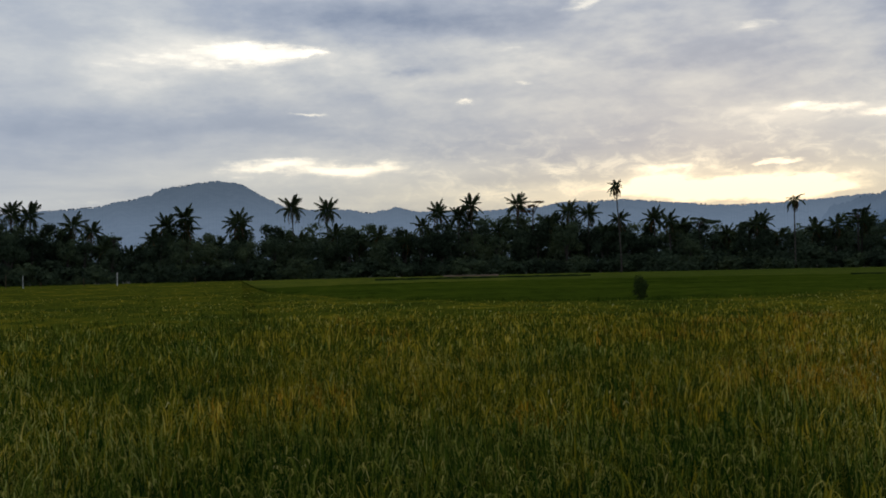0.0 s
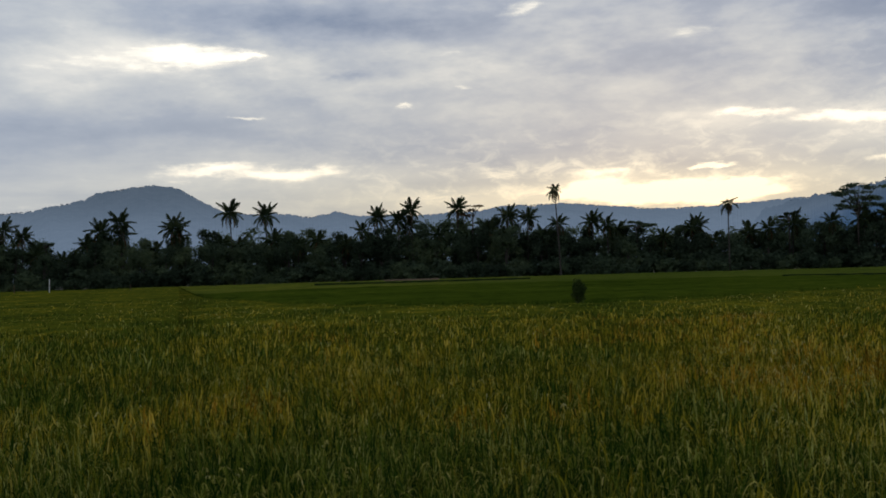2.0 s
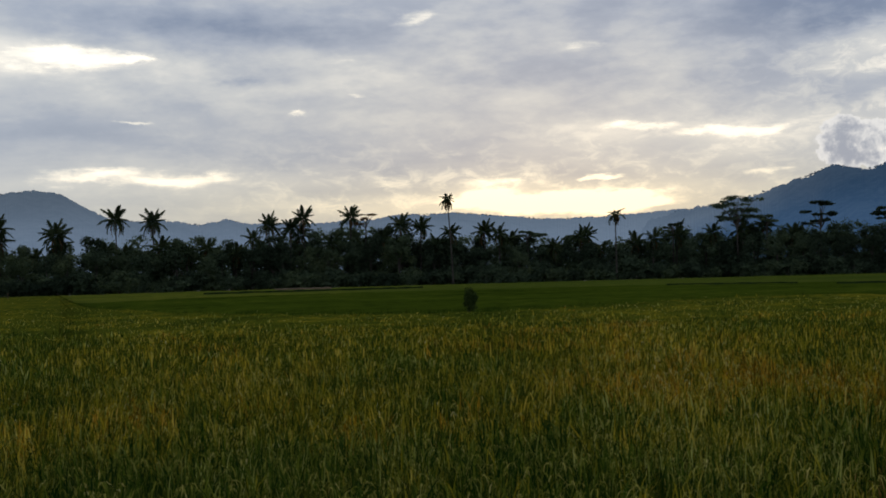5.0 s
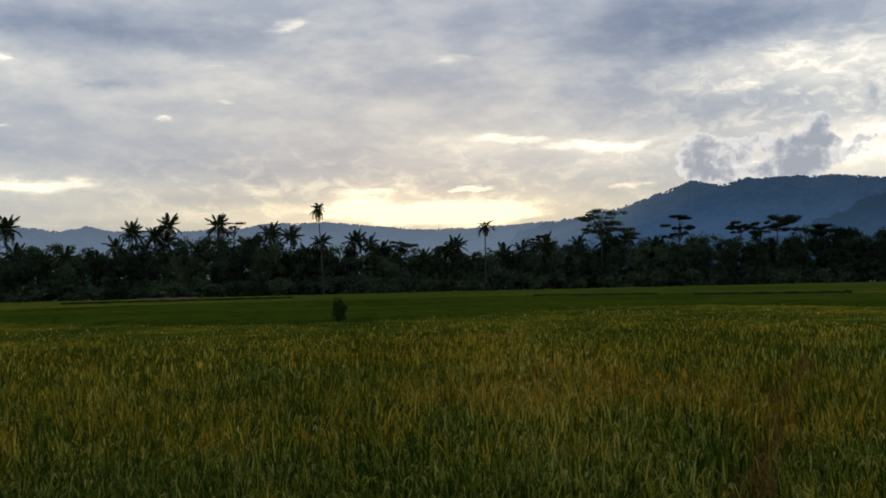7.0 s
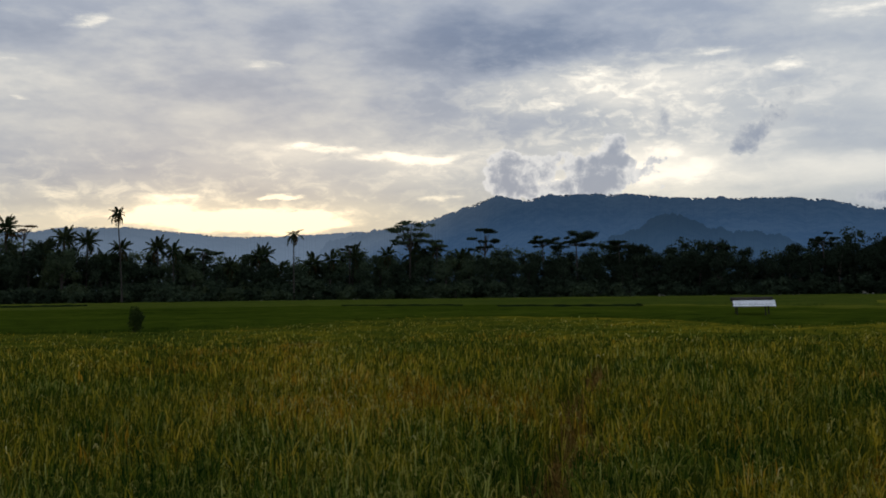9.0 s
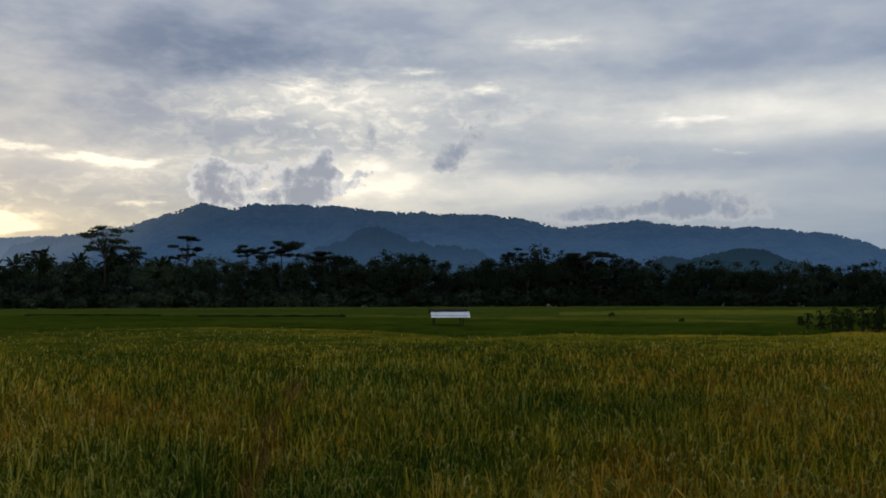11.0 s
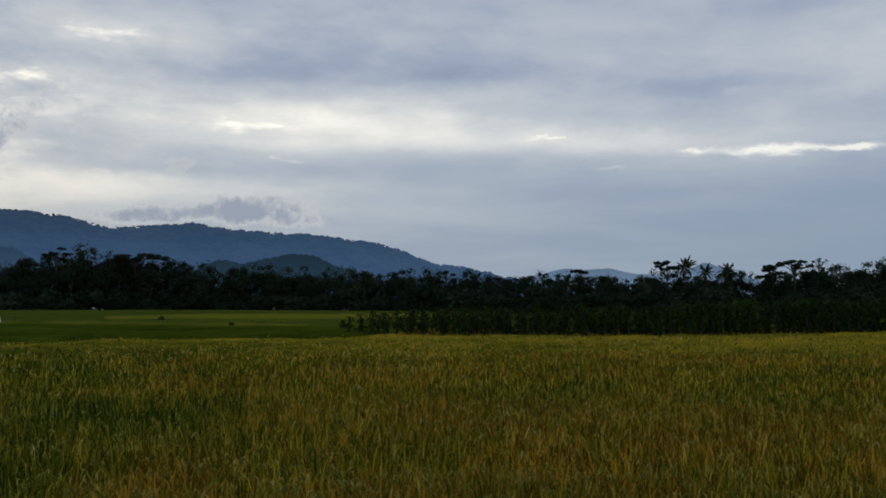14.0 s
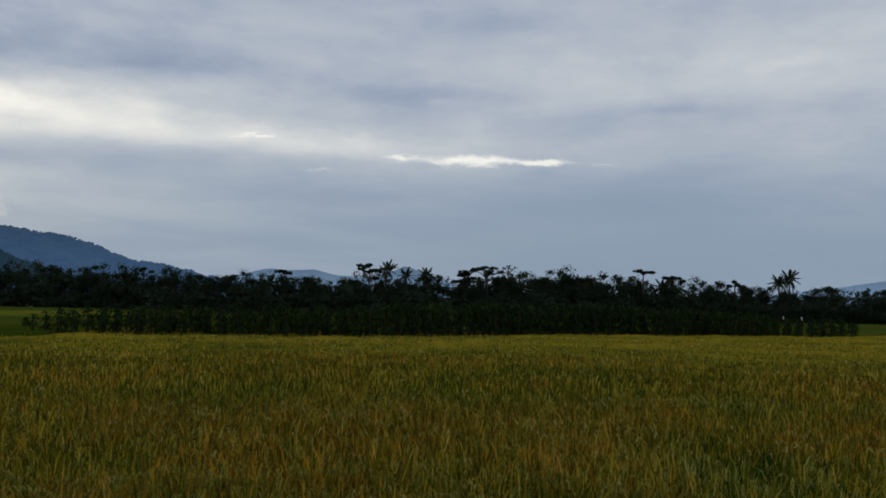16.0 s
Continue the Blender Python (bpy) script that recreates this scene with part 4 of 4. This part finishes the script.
for i in range(44):
    a = 26 - i * 1.6 + pick.uniform(-0.7, 0.7) if i < 36 else -78 - (i - 36) * 4.5
    palm(a, float(keyed(SKYLINE, a)) * pick.uniform(0.60, 1.0) * (1.0 if i < 36 else 0.8), pick.uniform(0.8, 1.05) * (1.0 if i < 36 else 0.7), 16, pick.uniform(-0.05, 0.05), 3, pick.uniform(-4, 2), "coconut palm among the trees of the wood edge", 0.05, 200 + i)


# flat-crowned trees
def flat_tree(az, el, half, tall_part, pads, seed, off=4.0, leaning=0.0, cards=520, label="flat-topped tree with layered feathery crown over the wood", mat=None, bark=None):
    """A thin bare stem that forks into limbs, each with a thin level pad of small leaves. half: degrees."""
    rng = random.Random(seed)
    d = float(keyed(STAND, az)) + off
    top = EYE + d * math.tan(radians(el))
    wide = d * math.radians(half)
    deep = d * math.radians(tall_part)
    ob = thing("flat_topped_tree", place(az, d), az, label, "tree", "flat-topped trees")
    lobes, limbs = [], []
    fork = top - deep * rng.uniform(1.15, 1.5)
    for i in range(pads):
        u = -1 + 2 * (i + 0.5) / pads
        x = wide * (u * 0.80 + rng.uniform(-0.12, 0.12))
        level = (rng.choice((0.0, 0.3, 0.62, 0.95)) if abs(u) > 0.3 else rng.choice((0.0, 0.0, 0.3, 0.62))) + 0.25 * abs(u) + leaning * (0.5 - 0.5 * u)
        z = min(top - 0.25, top - 0.35 - deep * 0.80 * level + rng.uniform(-0.06, 0.06) * deep)
        y = rng.uniform(-0.6, 0.6) * wide * 0.7
        r = wide * rng.uniform(0.24, 0.42)
        for j in range(4):
            lobes.append((x + rng.uniform(-0.7, 0.7) * r, y + rng.uniform(-0.7, 0.7) * r, z + rng.uniform(-0.14, 0.10) * r, r * rng.uniform(0.38, 0.75), 0.36 if half > 1.2 else 0.25))
        limbs.append((fork + rng.uniform(-0.1, 0.25) * deep, (x, y, z - 0.1)))
    tr = new("trunk", trunk_mesh("flat_tree_trunk", top - deep * 0.5, 0.22, limbs, bark or MAT_BARK, seed))
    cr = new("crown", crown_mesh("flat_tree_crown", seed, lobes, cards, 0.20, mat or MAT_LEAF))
    tr.parent = cr.parent = ob
    return ob


FLATS = [  # heading, top, half width, depth of the crown, pads, leaning
    (-26.4, 4.22, 1.30, 1.35, 24, 0.25), (-28.0, 3.0, 0.7, 0.5, 4, 0.0), (-30.7, 3.72, 1.0, 1.1, 11, 0.3), (-34.2, 3.12, 1.0, 0.6, 9, 0.0), (-36.1, 3.38, 1.35, 0.75, 13, 0.2), (-14.7, 2.58, 1.0, 0.4, 6, 0.0),
    (-17.3, 2.28, 0.8, 0.35, 5, 0.0), (-22.9, 2.88, 0.6, 0.5, 4, 0.0), (-44.0, 2.70, 0.8, 0.5, 6, 0.0), (-49.5, 3.0, 0.9, 0.7, 6, 0.2), (-53.5, 2.75, 1.6, 0.6, 9, 0.0), (-78.7, 2.05, 0.5, 0.5, 4, 0.2),
    (-83.6, 2.40, 0.8, 0.8, 10, -0.2), (-89.3, 2.50, 0.85, 0.8, 11, 0.3), (-90.5, 2.58, 0.85, 0.9, 12, 0.3), (-99.4, 2.38, 0.65, 0.30, 5, 0.0), (-101.0, 2.0, 0.7, 0.35, 5, 0.0), (18.5, 2.4, 0.6, 0.4, 4, 0.0), (-71.0, 1.9, 0.6, 0.4, 4, 0.0),
    (-38.5, 2.9, 1.0, 0.45, 6, 0.0), (-104.4, 1.8, 0.5, 0.3, 4, 0.0),
]
for i, (a, e, hw, dp, pads, ln) in enumerate(FLATS):
    flat_tree(a, e, hw, dp, pads, 300 + i, 3.0, ln, int(2300 * hw + 700))
flat_tree(-5.2, 3.95, 0.85, 0.7, 6, 350, 2.0, 0.0, 420, "airy tree with browning feathery leaves beside a palm", MAT_DRY)
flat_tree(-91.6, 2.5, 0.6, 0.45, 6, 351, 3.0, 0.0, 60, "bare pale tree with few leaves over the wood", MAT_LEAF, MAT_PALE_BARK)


# ---- things in the field ----
def field_shrub(az, d, top, half, label, seed):
    rng = random.Random(seed)
    ob = thing("shrub", place(az, d), 0, label, "shrub")
    lobes = [(rng.uniform(-0.45, 0.45) * half, rng.uniform(-0.45, 0.45) * half, top * rng.uniform(0.45, 0.8), half * rng.uniform(0.45, 0.7), 1.0) for _ in range(9)]
    lobes.append((0, 0, top - half * 0.5, half * 0.45, 1.0))
    tr = new("stem", trunk_mesh("shrub_stems", top * 0.7, 0.03, [(0.2, (half * 0.4, 0, top * 0.7)), (0.25, (-half * 0.4, 0.1, top * 0.65))], MAT_BARK, seed))
    cr = new("crown", crown_mesh("shrub_leaves", seed, lobes, 700, 0.085, MAT_SHRUB))
    tr.parent = cr.parent = ob


field_shrub(-11.2, 45.0, 1.80, 0.45, "dark green leafy shrub standing alone in the paddy", 401)
field_shrub(-39.5, 86.0, 1.08, 0.35, "small dark shrub at the end of the bund", 402)
field_shrub(-58.8, 66.0, 0.98, 0.26, "small dark shrub between the paddies", 403)
field_shrub(-65.0, 58.0, 1.26, 0.24, "round shrub beside the row of crop plants", 404)
field_shrub(-55.0, 95.0, 1.02, 0.3, "small dark shrub between the paddies", 405)


def bund(name, ends, top, half, mat, label, seed):
    """A low earth bank between the paddies, with an uneven back."""
    (a0, d0), (a1, d1) = ends
    p, q = place(a0, d0), place(a1, d1)
    along = (q - p).normalized()
    side = Vector((-along.y, along.x, 0))
    count = max(8, int((q - p).length / 0.8))
    verts, faces = [], []
    for i in range(count + 1):
        c = p.lerp(q, i / count) + side * 0.5 * noise.noise((i * 0.15, seed, 0))
        z = top + 0.10 * noise.noise((i * 0.6, seed, 2))
        for u, h in ((-1.5, 0), (-0.9, 0.72), (-0.4, 0.98), (0.4, 1.0), (0.9, 0.7), (1.5, 0)):
            v = c + side * u * half
            verts.append((v.x, v.y, z * h))
    for i in range(count):
        for j in range(5):
            k = i * 6 + j
            faces.append((k, k + 1, k + 7, k + 6))
    faces += [tuple(range(5, -1, -1)), tuple(count * 6 + j for j in range(6))]
    tagged(mesh_object(name, verts, faces, [mat]), label, "field bank", kind="structure")


MAT_BANK = leafy("bank_grass", [(0.0, (0.012, 0.022, 0.008)), (0.6, (0.02, 0.034, 0.012)), (1.0, (0.04, 0.05, 0.02))], 0.5, 2.5, 0.05)
bund("field_bund", ((-31.5, 91), (-39.4, 86)), 0.92, 0.25, MAT_BANK, "low dark grassy bund between two paddies", 1)
bund("field_bund", ((-22.5, 108), (-29.5, 100)), 0.89, 0.2, MAT_BANK, "low dark grassy bund between two paddies", 2)
bund("field_bund", ((4.0, 150), (-8.5, 152)), 0.93, 0.3, MAT_BANK, "thin dark grassy bund before the wood", 5)
bund("field_bund", ((0.0, 189), (-3.2, 188)), 0.97, 0.4, MAT_EARTH, "pale dry earth bank before the wood", 3)


def field_hut():
    """A low rain shelter: four posts, two beams and a shallow pitched roof of pale sheets."""
    d = 57.0
    ob = thing("field_hut", place(-45.7, d), -45.7, "small open field hut with pale sheet roof on dark posts", "hut")
    w, ridge, eave = 1.08, 1.53, 1.29
    for x, y in ((-0.85, -0.55), (0.62, -0.55), (-0.95, 0.55), (0.80, 0.55)):
        bm = bmesh.new()
        tube(bm, [(x, y, -0.05), (x + 0.02, y, 0.6), (x, y, eave + 0.02)], [0.065, 0.06, 0.055], 6)
        part("post", bm, MAT_POST, ob)
    for y in (-0.55, 0.55):
        bm = bmesh.new()
        box(bm, (-w, y - 0.03, eave - 0.02), (w, y + 0.03, eave + 0.05))
        part("beam", bm, MAT_POST, ob)
    for s in (-1, 1):
        for k in range(4):
            x0, x1 = -w + k * w / 2 + 0.005, -w + (k + 1) * w / 2 + 0.04
            bm = bmesh.new()
            lo, hi = [], []
            for i in range(9):
                x = x0 + (x1 - x0) * i / 8
                z = 0.012 * (i % 2)
                lo.append((bm.verts.new((x + 0.05, s * 0.80, eave - 0.08 + z)), bm.verts.new((x, s * 0.02, ridge + z + 0.004 * (k % 2)))))
                hi.append((bm.verts.new((x + 0.05, s * 0.80, eave - 0.06 + z)), bm.verts.new((x, s * 0.02, ridge + 0.02 + z + 0.004 * (k % 2)))))
            for i in range(8):
                bm.faces.new((hi[i][0], hi[i + 1][0], hi[i + 1][1], hi[i][1]))
                bm.faces.new((lo[i][1], lo[i + 1][1], lo[i + 1][0], lo[i][0]))
                bm.faces.new((lo[i][0], lo[i + 1][0], hi[i + 1][0], hi[i][0]))
            part("roof_sheet", bm, MAT_SHEET, ob)
    bm = bmesh.new()
    tube(bm, [(-w - 0.12, 0, ridge + 0.06), (0, 0.01, ridge + 0.075), (w - 0.05, 0, ridge + 0.085)], [0.11, 0.105, 0.10], 8)
    part("ridge_pole", bm, MAT_POST, ob, "dark ridge pole")


field_hut()

# stakes at the far left edge of the field
for a, top, wide, mat, label in ((23.16, 2.65, 0.06, MAT_PAINT, "white painted stake at the edge of the field"), (18.36, 2.85, 0.075, MAT_PAINT, "white painted stake at the edge of the field"),
                                 (24.0, 2.9, 0.05, MAT_EARTH, "brown wooden stake at the edge of the field"), (22.27, 1.85, 0.05, MAT_EARTH, "short brown stake at the edge of the field"),
                                 (20.1, 2.1, 0.05, MAT_EARTH, "short brown stake at the edge of the field"), (14.18, 1.7, 0.05, MAT_EARTH, "short brown stake at the edge of the field")):
    ob = thing("stake", place(a, 165.0), 10, label, "stake", "stakes at the field edge")
    bm = bmesh.new()
    tube(bm, [(0, 0, -0.1), (0.01, 0, top * 0.5), (0.02, 0, top)], [wide * 1.1, wide, wide * 0.85], 6)
    part("shaft", bm, mat, ob)


# crop plants at the edge of the ripe field
def crop_kind(seed, low, count):
    """A tall leafy plant: bare stem below, long arching leaves above. About 2.3 m."""
    rng = random.Random(seed)
    bm = bmesh.new()
    tube(bm, [(0, 0, -0.05), (0.03, 0.02, 0.9), (rng.uniform(-0.1, 0.1), rng.uniform(-0.1, 0.1), 2.1)], [0.06, 0.055, 0.02], 5)
    stem = bpy.data.meshes.new("crop_stem")
    bm.to_mesh(stem)
    bm.free()
    stem.materials.append(MAT_POST)
    bm = bmesh.new()
    for i in range(count):
        a, z = rng.uniform(0, math.tau), rng.uniform(low, 2.15)
        out = Vector((math.cos(a), math.sin(a), 0))
        across = Vector((-out.y, out.x, 0))
        q = rng.uniform(0.28, 0.55)
        w = rng.uniform(0.03, 0.065)
        mids = [Vector((0, 0, z)) + out * q * s + Vector((0, 0, q * (0.75 * s - rng.uniform(0.8, 1.3) * s * s))) for s in (0, 0.35, 0.7, 1.0)]
        rows = [(bm.verts.new(p - across * w * k), bm.verts.new(p + across * w * k)) for p, k in zip(mids, (0.35, 1.0, 0.8, 0.1))]
        for lo, hi in zip(rows, rows[1:]):
            bm.faces.new((lo[0], lo[1], hi[1], hi[0]))
    leaf = bpy.data.meshes.new("crop_leaves")
    bm.to_mesh(leaf)
    bm.free()
    leaf.materials.append(MAT_CROP)
    return stem, leaf


CROP_LINE = [(-65.2, 49.5), (-70, 48.5), (-76, 47.5), (-84, 48.6), (-95.6, 60.0), (-108, 70.0), (-113, 82.0)]
crops = [crop_kind(s, 1.15, 50) for s in range(500, 504)]
leafy_crops = [crop_kind(s, 0.75, 72) for s in range(510, 516)]
pick = random.Random(9)
for row in range(5):
    a = (-65.4, -66.0, -67.0, -69.0, -72.0)[row]
    while a > -110.4:
        d = float(keyed(CROP_LINE, a)) + row * 1.3 + pick.uniform(-0.3, 0.3)
        tall = float(keyed([(-65, 0.76), (-70, 0.84), (-76, 0.93), (-84, 1.04), (-95, 1.12), (-104, 1.0), (-108, 0.8), (-113, 0.7)], a)) * pick.uniform(0.85, 1.1)
        ob = thing("crop_plant", place(a, d), pick.uniform(0, 360), "tall dark leafy crop plant in a row beside the rice", "crop plant", "crop plants beside the rice")
        ob.scale = (tall * 1.1, tall * 1.1, tall)
        stem, leaf = pick.choice(crops if a > -67.5 + pick.uniform(-2.5, 1.5) else leafy_crops)
        for key, me in (("stem", stem), ("leaves", leaf)):
            p = new(key, me)
            p.parent = ob
        a -= math.degrees((0.55 if a > -69 else 0.68) / d) * pick.uniform(0.75, 1.3)


# white rags on thin sticks at the edge of the crop, to keep birds off
for a, d, top in ((-106.75, 84.0, 1.98), (-107.7, 85.0, 1.92)):
    ob = thing("bird_rag", place(a, d), a, "white rag on a thin stick beside the crop plants", "rag")
    bm = bmesh.new()
    tube(bm, [(0, 0, -0.05), (0.01, 0, top * 0.5), (0.02, 0, top)], [0.022, 0.02, 0.015], 5)
    part("stick", bm, MAT_POST, ob)
    bm = bmesh.new()
    front, back = [], []
    for i in range(5):
        for j in range(3):
            x, z = 0.02 + 0.05 * (j - 1) * (1 - 0.09 * i), top - 0.06 * i
            y = 0.03 * math.sin(2.1 * j + 0.8 * i)
            front.append(bm.verts.new((x, y - 0.03, z)))
            back.append(bm.verts.new((x, y - 0.022, z)))
    for i in range(4):
        for j in range(2):
            k = i * 3 + j
            bm.faces.new((front[k], front[k + 3], front[k + 4], front[k + 1]))
            bm.faces.new((back[k], back[k + 1], back[k + 4], back[k + 3]))
    part("cloth", bm, MAT_SHEET, ob, "white cloth")
